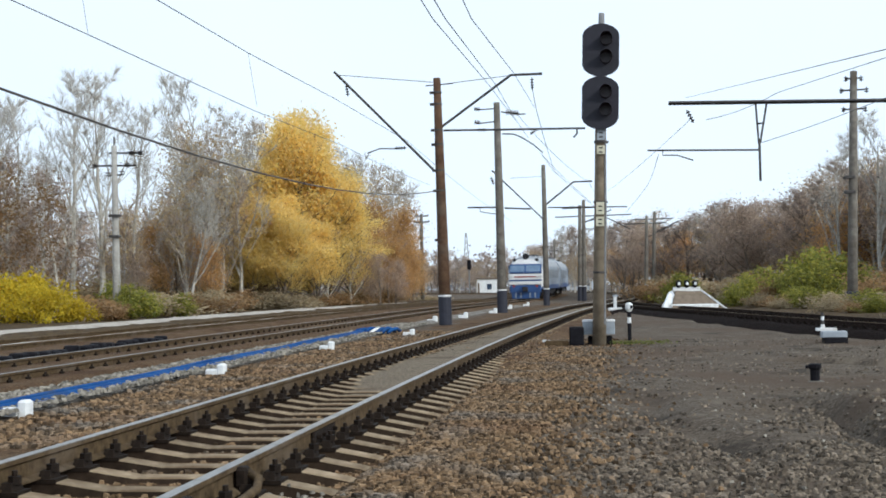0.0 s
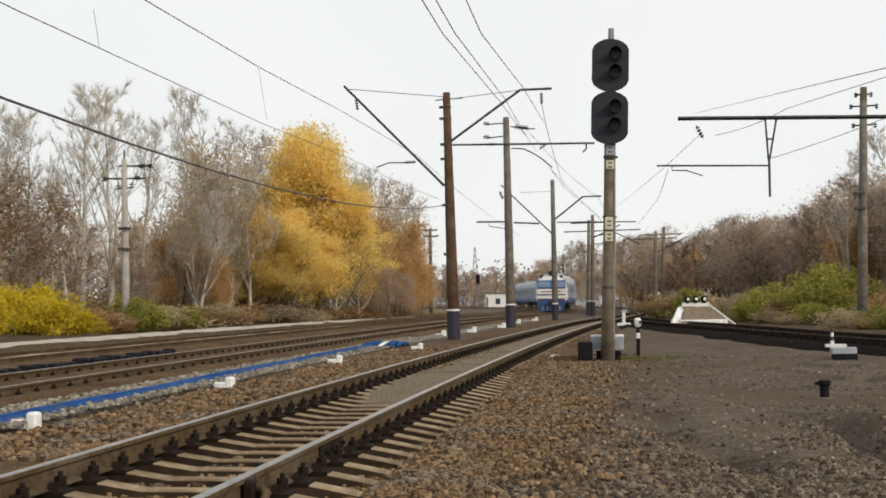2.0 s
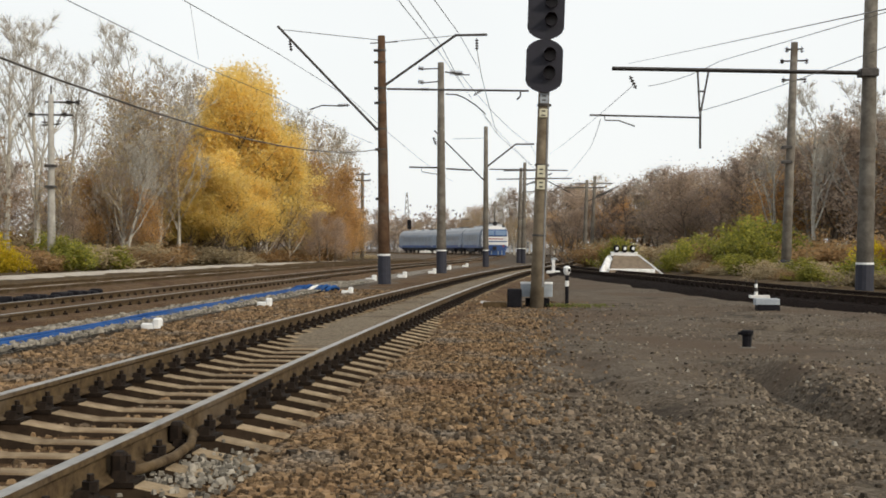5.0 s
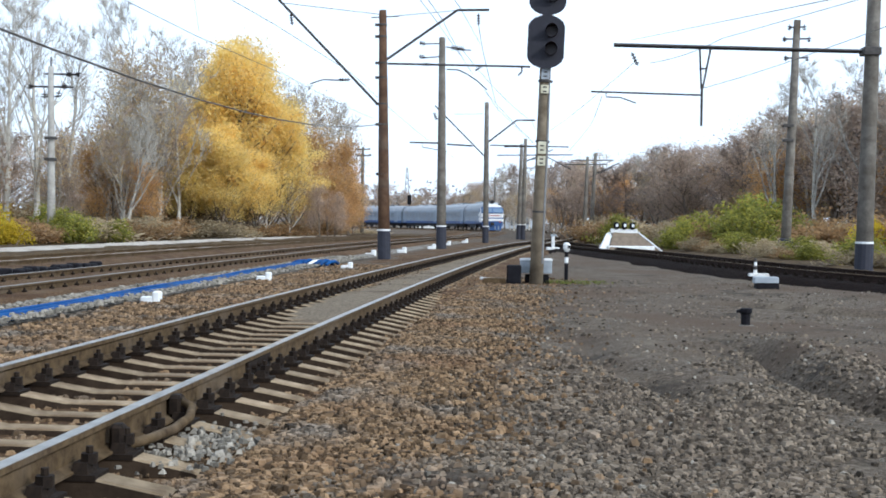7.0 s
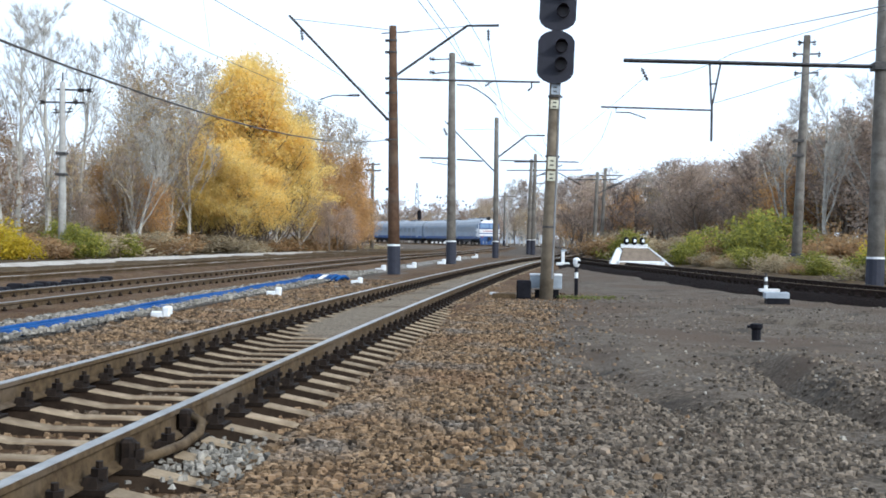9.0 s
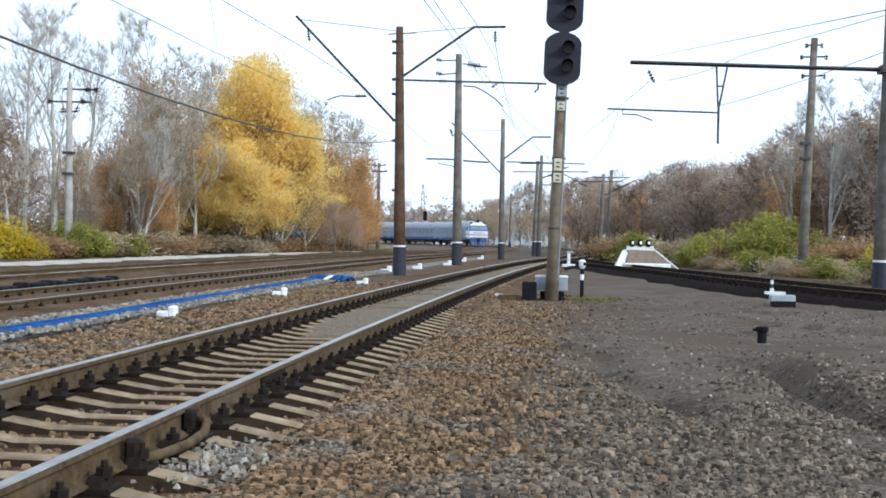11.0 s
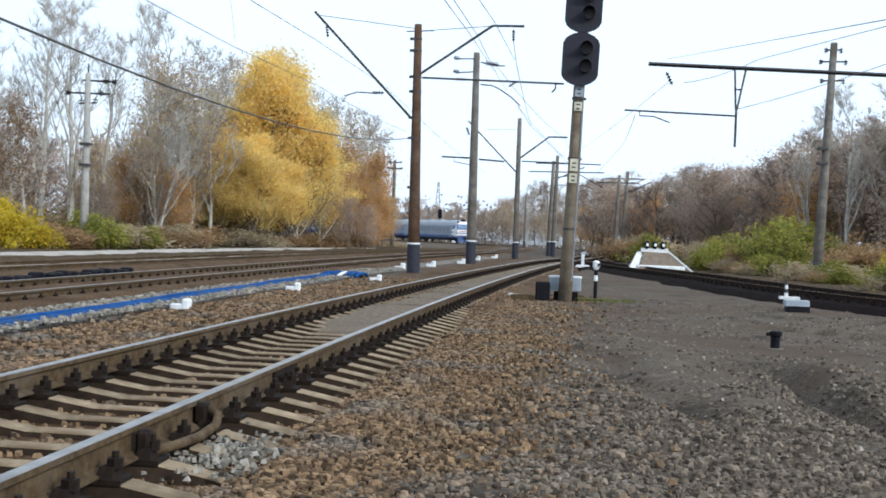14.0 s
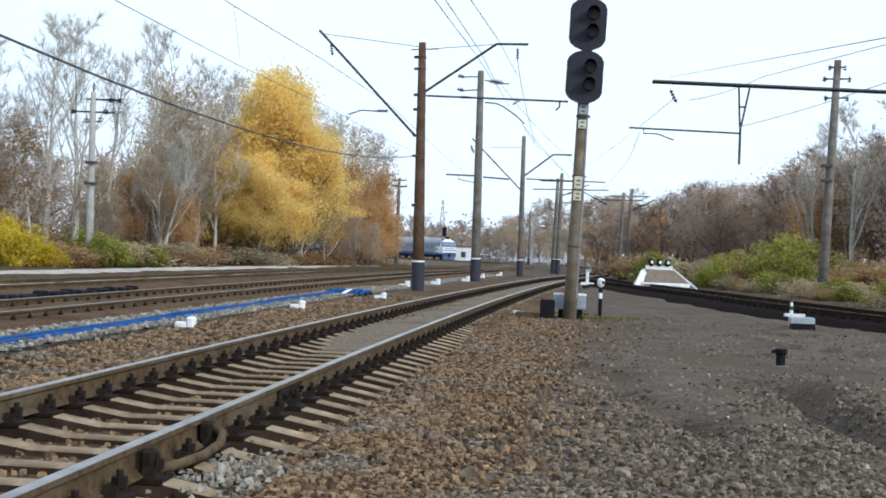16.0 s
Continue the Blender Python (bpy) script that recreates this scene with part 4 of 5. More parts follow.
rod("stay_wire", p1, [(-0.16, 0, 8.35), (-3.7, 0, 8.75)], 0.012, "wire")
rod("top_bar", p1, [(-0.55, 0, 8.25), (0.4, 0, 8.3)], 0.02)
rod("top_tie", p1, [(0.2, 0, 8.3), (2.4, 0, 8.5)], 0.012, "wire")
rod("registration_arm", p1, [(-1.3, 0, 6.12), (-1.6, 0, 6.1), (-2.2, 0, 6.12), (-2.64, 0, 5.97)], 0.022)
part("insulator", insulator(Build(), (-3.35, 0, 8.4), (0.15, 0, -1), 4), M["porcelain"], p1)
part("insulator", insulator(Build(), (3.12, 0, 8.4), (0.02, 0, -1), 4), M["porcelain"], p1)
part("insulator", insulator(Build(), (-1.25, 0, 6.12), (-1, 0, 0), 4), M["porcelain"], p1)
part("insulator", insulator(Build(), (1.2, 0, 6.66), (1, 0, 0), 3), M["porcelain"], p1)
for z in (8.0, 7.6, 6.7, 6.2, 5.3, 4.6, 2.9):
    part("clamp", Build().tube([(-0.16 * z / 8.5, 0, z - 0.03), (-0.16 * z / 8.5, 0, z + 0.03)], 0.2 - 0.006 * z, 12), M["steel"], p1)
    part("clamp_lug", Build().box((-0.16 * z / 8.5 - 0.2, 0, z), (0.14, 0.05, 0.09)), M["steel"], p1)

p2 = pole("catenary_pole", "grey concrete catenary pole with insulators at its head", -4.43, 59.4, 10.2, -0.10, 0.24, 0.15, M["concrete"], 1.05)
rod("cross_arm", p2, [(-1.61, 0, 5.12), (-0.2, 0, 5.1)], 0.04)
rod("cross_arm", p2, [(0.2, 0, 5.05), (1.45, 0, 4.98)], 0.04)
rod("head_arm", p2, [(-1.1, 0, 9.2), (0.0, 0, 9.3)], 0.03)
rod("head_arm", p2, [(-1.1, 0, 9.88), (0.0, 0, 9.92)], 0.03)
rod("head_arm", p2, [(0.1, 0, 9.75), (0.9, 0, 9.6), (1.3, 0, 9.6)], 0.03)
rod("bow_arm", p2, [(0.15, 0, 8.67), (0.7, 0, 8.64), (1.1, 0, 8.46), (1.65, 0, 8.1), (2.1, 0, 7.69)], 0.032)
part("insulator", insulator(Build(), (-0.9, 0, 9.25), (-1, 0, 0.1), 3, 0.13), M["porcelain"], p2)
part("insulator", insulator(Build(), (-0.9, 0, 9.9), (-1, 0, 0.1), 3, 0.13), M["porcelain"], p2)
part("insulator", insulator(Build(), (0.3, 0, 9.72), (1, 0, -0.1), 7, 0.15), M["porcelain"], p2)
part("insulator", insulator(Build(), (1.5, 0, 8.6), (0.8, 0, 0.55), 5, 0.09), M["porcelain"], p2)
part("insulator", insulator(Build(), (-0.3, 0, 6.2), (-0.4, 0, 1), 4, 0.09), M["porcelain"], p2)
rod("drop_bar", p2, [(-1.0, 0, 5.1), (-1.0, 0, 4.9), (0.2, 0, 4.7)], 0.02)

p3 = pole("catenary_pole", "slim grey concrete catenary pole with a raised bracket", -3.08, 80.0, 9.1, -0.05, 0.2, 0.13, M["concrete"], 1.0)
rod("right_bracket", p3, [(0.07, 0, 6.51), (1.9, 0, 7.95), (3.1, 0, 7.96)], 0.055)
rod("cross_arm", p3, [(0.2, 0, 6.32), (5.3, 0, 6.25)], 0.04)
rod("left_arm", p3, [(-2.2, 0, 8.3), (0, 0, 8.35)], 0.012)
rod("strut", p3, [(-3.42, 0, 8.85), (-0.1, 0, 5.55)], 0.045)
part("insulator", insulator(Build(), (1.6, 0, 6.3), (1, 0, 0), 4, 0.08), M["porcelain"], p3)

p4 = pole("catenary_pole", "distant grey concrete catenary pole with a long arm", -1.26, 108, 8.2, 0.15, 0.2, 0.14, M["concrete"], 1.1)
rod("cross_arm", p4, [(-2.0, 0, 7.2), (4.6, 0, 7.3)], 0.05)
rod("bow_arm", p4, [(0.2, 0, 6.7), (2.4, 0, 7.1), (4.5, 0, 6.0)], 0.045)
for x, y, top, lean in ((-0.85, 104, 8.4, 0.1), (5.25, 112, 7.9, 0.3), (4.5, 109, 7.2, 0.2), (0.6, 150, 8.8, 0.0), (5.5, 168, 9.0, 0.1), (-6.5, 205, 9, 0.1)):
    q = pole("catenary_pole", "distant concrete catenary pole beside the tracks", x, y, top, lean, 0.2, 0.14, M["concrete"], 1.1)
    rod("cross_arm", q, [(-1.7, 0, top - 0.7), (1.9, 0, top - 0.65)], 0.05)
    rod("bracket", q, [(0, 0, top - 2.0), (2.4, 0, top - 0.9)], 0.045)

p5 = pole("catenary_pole", "stout grey concrete pole carrying a long steel beam", 9.32, 35.4, 9.6, 0.16, 0.245, 0.17, M["concrete"], 0.85)
rod("beam", p5, [(0.1, 0, 6.26), (-7.1, 0, 6.42)], 0.05, "steel", 4)
rod("beam", p5, [(0.1, 0.12, 6.26), (-7.1, 0.12, 6.42)], 0.05, "steel", 4)
rod("hanger", p5, [(-4.68, 0, 6.3), (-4.62, 0, 5.2)], 0.028)
rod("hanger", p5, [(-4.38, 0, 6.3), (-4.58, 0, 5.2)], 0.028)
rod("hanger_tie", p5, [(-4.68, 0, 5.75), (-4.48, 0, 5.75)], 0.025)
rod("hanger_foot", p5, [(-4.6, 0, 5.3), (-4.6, 0, 4.12)], 0.035)
rod("hanging_arm", p5, [(-4.6, 0, 5.0), (-7.73, 0, 5.08)], 0.026)
rod("steady_arm", p5, [(-7.3, 0, 5.05), (-7.3, 0, 4.93), (-6.9, 0, 4.92), (-6.45, 0, 4.76)], 0.018)
part("insulator", insulator(Build(), (-6.6, 0, 6.2), (0.5, 0, -1), 4, 0.07), M["porcelain"], p5)
part("beam_clamp", Build().box((0.06, 0, 6.26), (0.5, 0.5, 0.22), bevel=0.03), M["steel"], p5)

rp = pole("power_pole", "tall concrete power-line pole with pin insulators", 12.0, 59.5, 11.1, 0.34, 0.25, 0.16, M["concrete"], 0)
part("footing", Build().box((0, 0, 0.3), (0.62, 0.5, 0.9), bevel=0.05), M["pole_base"], rp, "dark blocky footing")
for z, w in ((10.2, 1.15), (9.3, 1.0), (10.75, 0.7)):
    rod("cross_arm", rp, [(0.33 - w * 0.55, 0, z), (0.33 + w * 0.55, 0, z + 0.03)], 0.04)
    for s in (-0.5, 0.5):
        part("insulator", insulator(Build(), (0.33 + w * s, 0, z - 0.15), (0, 0, 1), 2, 0.12, 0.12), M["porcelain"], rp)
for z in (6.1, 5.4):
    part("bracket", Build().box((0.0, -0.1, z), (0.5, 0.3, 0.14), bevel=0.03), M["steel"], rp)

lp = pole("power_pole", "pale concrete power-line pole among the shrubs", -22.9, 57, 8.4, -0.08, 0.21, 0.13, M["pale_concrete"], 0)
for z, a, c in ((8.05, -0.35, 1.3), (7.45, -1.12, 1.02)):
    rod("cross_arm", lp, [(a, 0, z), (c, 0, z - 0.03)], 0.045)
for x, z in ((0.8, 8.0), (1.25, 8.0), (-1.08, 7.42), (-0.4, 7.0), (0.58, 7.42), (0.3, 7.05)):
    part("insulator", insulator(Build(), (x, 0, z - 0.12), (0, 0, 1), 2, 0.17, 0.13), M["porcelain"], lp)
rod("pin_arm", lp, [(-0.42, 0, 6.95), (0.32, 0, 6.98)], 0.03)
rod("top_spike", lp, [(-0.08, 0, 8.3), (-0.08, 0, 8.85)], 0.04)
for z in (4.0, 5.0):
    part("clamp", Build().box((-0.05, -0.05, z), (0.5, 0.4, 0.12), bevel=0.03), M["steel"], lp)

sp = pole("power_pole", "far power-line pole with two cross-arms above the trees", -15.69, 112, 8.21, 0.0, 0.19, 0.13, M["concrete"], 0)
for z, w in ((8.01, 1.3), (7.46, 1.5)):
    rod("cross_arm", sp, [(-w * 0.5, 0, z), (w * 0.5, 0, z)], 0.06)
    for q in (-0.45, 0.45):
        part("insulator", insulator(Build(), (w * q, 0, z), (0, 0, 1), 1, 0.12), M["porcelain"], sp)


def wires(name, label, lines, r=0.012):
    """Overhead lines, each a sagging wire between two fixings."""
    t = thing(name, label, "overhead wire", kind="structure")
    for a, c, sag in lines:
        a, c = Vector(a), Vector(c)
        n = 16
        part("wire", Build().tube([a.lerp(c, k / n) - Vector((0, 0, sag * 4 * (k / n) * (1 - k / n))) for k in range(n + 1)], r, 5), M["wire"], t)
    return t


wires("contact_lines", "overhead contact and messenger wires above the tracks", [
    ((-3.67, 60, 9.4), (-3.45, 42, 8.21), 0.0), ((-3.45, 42, 8.21), (-3.32, 26, 7.05), 0.0), ((-3.32, 26, 7.05), (-3.1, 2, 6.6), 0.0),
    ((-3.55, 70, 9.72), (-3.21, 42, 8.2), 0.1), ((-3.21, 42, 8.2), (-3.05, 26, 7.04), 0.0), ((-3.05, 26, 7.04), (-2.9, 2, 6.6), 0.0),
    ((-2.71, 60, 9.98), (-2.59, 41.9, 8.58), 0.0), ((-2.59, 41.9, 8.58), (-2.49, 26, 7.02), 0.0), ((-2.49, 26, 7.02), (-2.3, 2, 6.7), 0.0),
    ((-1.96, 41.9, 8.0), (-1.82, 41.9, 7.21), 0.0), ((-1.82, 41.9, 7.21), (-2.1, 70, 7.74), 0.1), ((-2.45, 59.4, 7.69), (-2.13, 70, 7.74), 0.0), ((-2.13, 70, 7.74), (0.0, 80, 6.4), 0.0), ((0.0, 80, 6.4), (1.6, 108, 6.9), 0.15), ((1.6, 108, 6.9), (1.5, 150, 7), 0.2),
    ((-2.9, 70, 8.83), (-0.1, 80, 6.6), 0.1), ((-3.62, 59.4, 9.7), (-0.2, 80, 7.9), 0.3), ((-0.2, 80, 7.9), (1.6, 108, 7.2), 0.15),
    ((-9.3, 62, 8.75), (-8.83, 41.9, 7.91), 0.0), ((-8.83, 41.9, 7.91), (-9.12, 32, 7.68), 0.0), ((-9.12, 32, 7.68), (-8.43, 22, 7.02), 0.0), ((-8.43, 22, 7.02), (-8.0, 2, 6.6), 0.0), ((-9.3, 62, 8.75), (-8.4, 128, 8.0), 0.3),
    ((-11.2, 85, 8.41), (-11.5, 56, 7.95), 0.1), ((-11.5, 56, 7.95), (-11.24, 40, 7.33), 0.0), ((-11.24, 40, 7.33), (-11.27, 26.5, 7.15), 0.0), ((-11.27, 26.5, 7.15), (-11.01, 22, 6.95), 0.0), ((-11.01, 22, 6.95), (-10.6, 2, 6.7), 0.0)])
wires("droppers", "thin hanger wires between the overhead lines", [((-9.12, 32, 7.68), (-8.89, 32, 6.23), 0.0), ((-11.27, 26.5, 7.15), (-11.41, 26.5, 8.04), 0.0)], 0.006)
wires("feeder_cable", "thick dark feeder cable sagging from pole to pole", [((-5.24, 41.9, 4.62), (-6.33, -6.6, 4.62), 1.32)], 0.015)
wires("siding_lines", "thin overhead wires above the siding", [
    ((2.89, 36.0, 6.03), (1.12, 90, 8.04), 0.1), ((4.57, 60, 10.2), (4.69, 16, 4.4), 0.0), ((3.3, 36.0, 5.98), (5.35, 36, 6.7), 0.1), ((5.35, 36, 6.7), (7.2, 14, 4.9), 0.0),
    ((4.7, 35.6, 5.2), (6.27, 32, 5.45), 0.02), ((6.27, 32, 5.45), (9.5, 20, 6.1), 0.05),
    ((1.9, 35.4, 4.95), (2.65, 60, 6.0), 0.1), ((2.65, 60, 6.0), (1.5, 108, 6.0), 0.1)], 0.009)

# ---------------------------------------------------------------- trees
def branchy(rng, height, r0, spread, levels, up=0.55, first=0.25, n_limb=9, wobble=0.18, limb=0.42):
    """Wood of a tree as tapered tubes; returns the build and the twig ends."""
    wood, tips = Build(), []

    def grow(p, d, length, r, level):
        pts, radii = [p], [r]
        q, dd = p.copy(), d.copy()
        k = 6 if level == 0 else 4
        for i in range(k):
            dd = (dd + Vector((rng.uniform(-1, 1), rng.uniform(-1, 1), rng.uniform(-0.6, 1.0) * up)) * wobble * (0.5 if level == 0 else 1)).normalized()
            q = q + dd * length / k
            pts.append(q.copy())
            radii.append(max(0.006, r * (1 - 0.85 * (i + 1) / k)))
        wood.tube(pts, radii, 6 if level == 0 else 3, cap=False)
        if level >= levels:
            tips.append((pts[-1], dd))
            tips.append((pts[-2], dd))
            return
        n = n_limb if level == 0 else rng.randint(4, 6)
        for j in range(n):
            f = first + (1 - first) * (j + rng.random()) / n if level == 0 else 0.25 + 0.75 * rng.random()
            i = min(k - 1, int(f * k))
            base = pts[i].lerp(pts[i + 1], f * k - i)
            a = rng.uniform(0, 6.283)
            side = Vector((math.cos(a), math.sin(a), 0))
            nd = (dd * (1 - spread) + side * spread + Vector((0, 0, up * 0.5))).normalized()
            frac = (1.05 - 0.6 * f) if level == 0 else 0.62
            grow(base, nd, length * (limb if level == 0 else 0.5) * frac * rng.uniform(0.75, 1.2), max(0.008, radii[i] * 0.55), level + 1)
        tips.append((pts[-1], dd))

    grow(Vector((0, 0, -0.2)), Vector((rng.uniform(-0.05, 0.05), rng.uniform(-0.05, 0.05), 1)).normalized(), height, r0, 0)
    return wood, tips


def leaves(rng, spots, per, cloud, size, droop=0.0):
    b = Build()
    for p, d in spots:
        for _ in range(per):
            c = p + Vector((rng.gauss(0, cloud), rng.gauss(0, cloud), rng.gauss(0, cloud * 0.8) - droop * rng.random()))
            s = size * rng.uniform(0.6, 1.3)
            a = Vector((rng.uniform(-1, 1), rng.uniform(-1, 1), rng.uniform(-1, 1))).normalized() * s
            e = a.cross(Vector((rng.uniform(-1, 1), rng.uniform(-1, 1), rng.uniform(-1, 1)))).normalized() * s * 0.55
            b.add([c - a, c + a * 0.5 + e * 1.3, c + a * 0.7 - e * 1.1], [(0, 1, 2)])
    return b


def twigs(rng, spots, per, length):
    """Fine twigs, thin slivers round the ends of the branches."""
    b = Build()
    for p, d in spots:
        for _ in range(per):
            dd = (d + Vector((rng.gauss(0, 0.55), rng.gauss(0, 0.55), rng.gauss(0.2, 0.45)))).normalized()
            q = p + dd * length * rng.uniform(0.5, 1.3)
            e = dd.cross(Vector((rng.uniform(-1, 1), rng.uniform(-1, 1), rng.uniform(-1, 1)))).normalized() * 0.013
            b.add([p - e, p + e, q], [(0, 1, 2)])
    return b


def tree(name, label, seed, height, r0, spread, leaf=None, per=3, cloud=0.5, size=0.13, bark="bark", levels=2, n_limb=10, first=0.22, twig_n=3, twig_l=0.8, droop=0.0, up=0.55, limb=0.42):
    rng = random.Random(seed)
    t = thing(name, label, "tree")
    wood, tips = branchy(rng, height, r0, spread, levels, up, first, n_limb, limb=limb)
    part("trunk", wood, M[bark], t)
    if twig_n:
        tagged(part("twig_spray", twigs(rng, tips, twig_n, twig_l), M["pale_bark" if bark == "pale_bark" and not leaf else "twig"], t), kind="stuff")
    if leaf:
        part("crown", leaves(rng, tips, per, cloud, size, droop), M[leaf], t)
    return t


def clone(ob, x, y, z, scale, turn, sx=None):
    c = copy_thing(ob, pose(x, y, z + DROP(y), 0, 0, turn))
    c.scale = (sx or scale, sx or scale, scale)
    return c


def settle(ob, x, y, z, scale, turn, sx=None):
    ob.matrix_basis = pose(x, y, z + DROP(y), 0, 0, turn)
    ob.scale = (sx or scale, sx or scale, scale)
    return ob


def bush(name, label, seed, leaf, h, w, n=70, per=22, size=0.09):
    rng = random.Random(seed)
    t = thing(name, label, "shrub")
    wood, tips = Build(), []
    for k in range(n):
        a, r = rng.uniform(0, 6.283), abs(rng.gauss(0, 0.5)) * w * 0.5
        top = Vector((math.cos(a) * r * 1.3, math.sin(a) * r * 1.3, h * (rng.uniform(0.3, 0.9) + 0.35 * (rng.random() < 0.18)) * (1 - 0.3 * min(1, r / w))))
        foot = Vector((math.cos(a) * r * 0.4, math.sin(a) * r * 0.4, -0.15))
        mid = foot.lerp(top, 0.5) + Vector((rng.gauss(0, 0.12), rng.gauss(0, 0.12), 0.1))
        wood.tube([foot, mid, top], [0.02, 0.013, 0.005], 3, cap=False)
        d = (top - mid).normalized()
        tips += [(top, d), (mid.lerp(top, 0.6), d), (mid, d)]
    tagged(part("stem_spray", wood, M["twig"], t), kind="stuff")
    part("foliage", leaves(rng, tips, per, 0.22 * w / 2.5, size), M[leaf], t)
    return t


golden = tree("poplar_tree", "tall golden-yellow poplar in full autumn leaf", 11, 13.0, 0.24, 0.58, "gold", 60, 0.55, 0.115, n_limb=36, first=0.05, twig_n=3, up=0.75, limb=0.5)
tan = tree("birch_tree", "half-bare tree with thin tan autumn leaves", 12, 11.0, 0.17, 0.55, "tan", 12, 0.65, 0.10, "pale_bark", n_limb=18, first=0.1, twig_n=9, twig_l=1.0)
bare = tree("bare_tree", "tall leafless tree with pale grey branches", 13, 12.5, 0.22, 0.5, None, bark="pale_bark", levels=3, n_limb=12, first=0.2, twig_n=4, twig_l=0.7, up=0.7, limb=0.62)
weeping = tree("weeping_birch", "birch with drooping bare brown twigs", 14, 10.0, 0.16, 0.5, "rust", 12, 0.4, 0.10, "pale_bark", n_limb=22, first=0.2, twig_n=9, droop=1.6, up=0.1, limb=0.3)
orange = tree("maple_tree", "orange-brown autumn tree at the wood's edge", 15, 9.0, 0.16, 0.6, "orange", 36, 0.65, 0.11, n_limb=18, first=0.06, twig_n=5)
brown = tree("oak_tree", "dull brown tree, mostly bare twigs", 16, 10.5, 0.18, 0.6, "brown", 30, 0.75, 0.125, levels=2, n_limb=20, first=0.05, twig_n=9)
brown_bare = tree("bare_wood_tree", "bare grey-brown woodland tree with dense twigs", 17, 11.5, 0.17, 0.55, "brown", 8, 0.7, 0.13, levels=2, n_limb=20, first=0.1, twig_n=22, twig_l=1.0)

settle(golden, -21.6, 86, 0, 0.88, 0, 0.9)
for x, y, s, a, w in ((-22.6, 87, 0.87, 120, 0.78), (-20.7, 88, 0.84, 245, 0.74), (-21.7, 88, 0.93, 60, 0.7), (-19.5, 89, 0.68, 80, 0.66), (-24.0, 86, 0.66, 150, 0.74), (-19.0, 87, 0.64, 10, 0.72), (-23.4, 84, 0.52, 190, 0.66), (-20.4, 82, 0.5, 220, 0.62), (-22.2, 81, 0.46, 30, 0.62), (-18.2, 91, 0.5, 300, 0.55)):
    clone(golden, x, y, 0, s, a, w)
settle(tan, -26.0, 82, 0, 0.98, 0)
for x, y, s, a in ((-27.2, 80, 0.9, 60), (-24.2, 78, 0.75, 140), (-25.5, 75, 0.62, 320), (-28.5, 72, 0.5, 20), (-18.4, 112, 0.9, 70), (-36, 70, 0.7, 10), (-20.0, 116, 1.0, 200), (-26.5, 95, 1.1, 260), (-23, 100, 1.0, 30), (-32, 92, 1.1, 70), (-20, 104, 0.9, 170)):
    clone(tan, x, y, 0, s, a)
settle(bare, -29.9, 72, 0, 1.0, 0)
for x, y, s, a in ((-26.9, 80, 1.05, 70), (-25.2, 79, 0.7, 25), (-24.8, 83, 0.9, 160), (-23.3, 79, 0.7, 290), (-29.2, 76, 0.9, 120), (-33.5, 76, 1.0, 210), (-19.5, 100, 0.85, 100), (-18.0, 108, 0.78, 200), (-38, 78, 0.95, 30), (-22, 112, 0.85, 330), (-36, 70, 0.9, 150)):
    clone(bare, x, y, 0, s, a)
settle(weeping, -28.1, 60, 0, 0.72, 0)
for x, y, s, a in ((-33.5, 62, 1.1, 90), (-30.4, 61, 0.8, 180), (-37, 64, 1.25, 270), (-32.0, 58, 0.9, 320)):
    clone(weeping, x, y, 0, s, a)
for x, y, s, tilt, turn in ((-25.1, 74, 0.55, 14, 40), (-25.6, 75, 0.5, 7, 130), (-27.0, 76, 0.5, 4, 200), (-31.8, 70, 0.6, -6, 300)):
    birch = copy_thing(bare, pose(x, y, 0, 0, tilt, 0) @ pose(0, 0, 0, 0, 0, turn))
    birch.scale = (s, s, s)
settle(orange, -16.4, 101, 0, 0.78, 0)
for x, y, s, a in ((-15.9, 104, 0.6, 60), (-17.2, 98, 0.82, 120), (-15.9, 108, 0.5, 200), (-15.8, 94, 0.5, 280), (-14.9, 99, 0.36, 320), (-17.5, 95, 0.6, 40), (-14.6, 96, 0.3, 90)):
    clone(orange, x, y, 0, s, a)
settle(brown, -17.0, 112, 0, 0.5, 0)
for x, y, s, a in ((-27.5, 72, 0.30, 40), (-31.5, 66, 0.4, 10), (-33, 57, 0.45, 190), (-15.6, 89, 0.32, 30), (-35.5, 66, 0.65, 75), (-26.5, 76, 0.5, 275), (-36, 74, 0.6, 17), (-15.0, 92, 0.28, 166)):
    clone(brown, x, y, 0, s, a)

# wood behind, haze in its brown leaf colours, closing the gaps between the trunks
rng = random.Random(77)
for k in range(26):
    a = radians(-11.5 - 17.5 * k / 25 + rng.uniform(-0.3, 0.3))
    d = rng.uniform(104, 122)
    s = rng.uniform(0.42, 0.72)
    clone((brown_bare, tan, brown)[k % 3], d * math.sin(a), d * math.cos(a), 0, s, rng.uniform(0, 360), s * 1.3)
for x, y, s, a in ((-25.8, 84, 0.7, 15), (-24.6, 86, 0.8, 75), (-27.6, 76, 0.5, 135), (-24.0, 75, 0.42, 195)):
    clone(orange, x, y, 0, s * 1.1, a, s)

# right-hand wood, rising towards the right
settle(brown_bare, 11, 112, 0, 0.66, 0)
rng = random.Random(5)
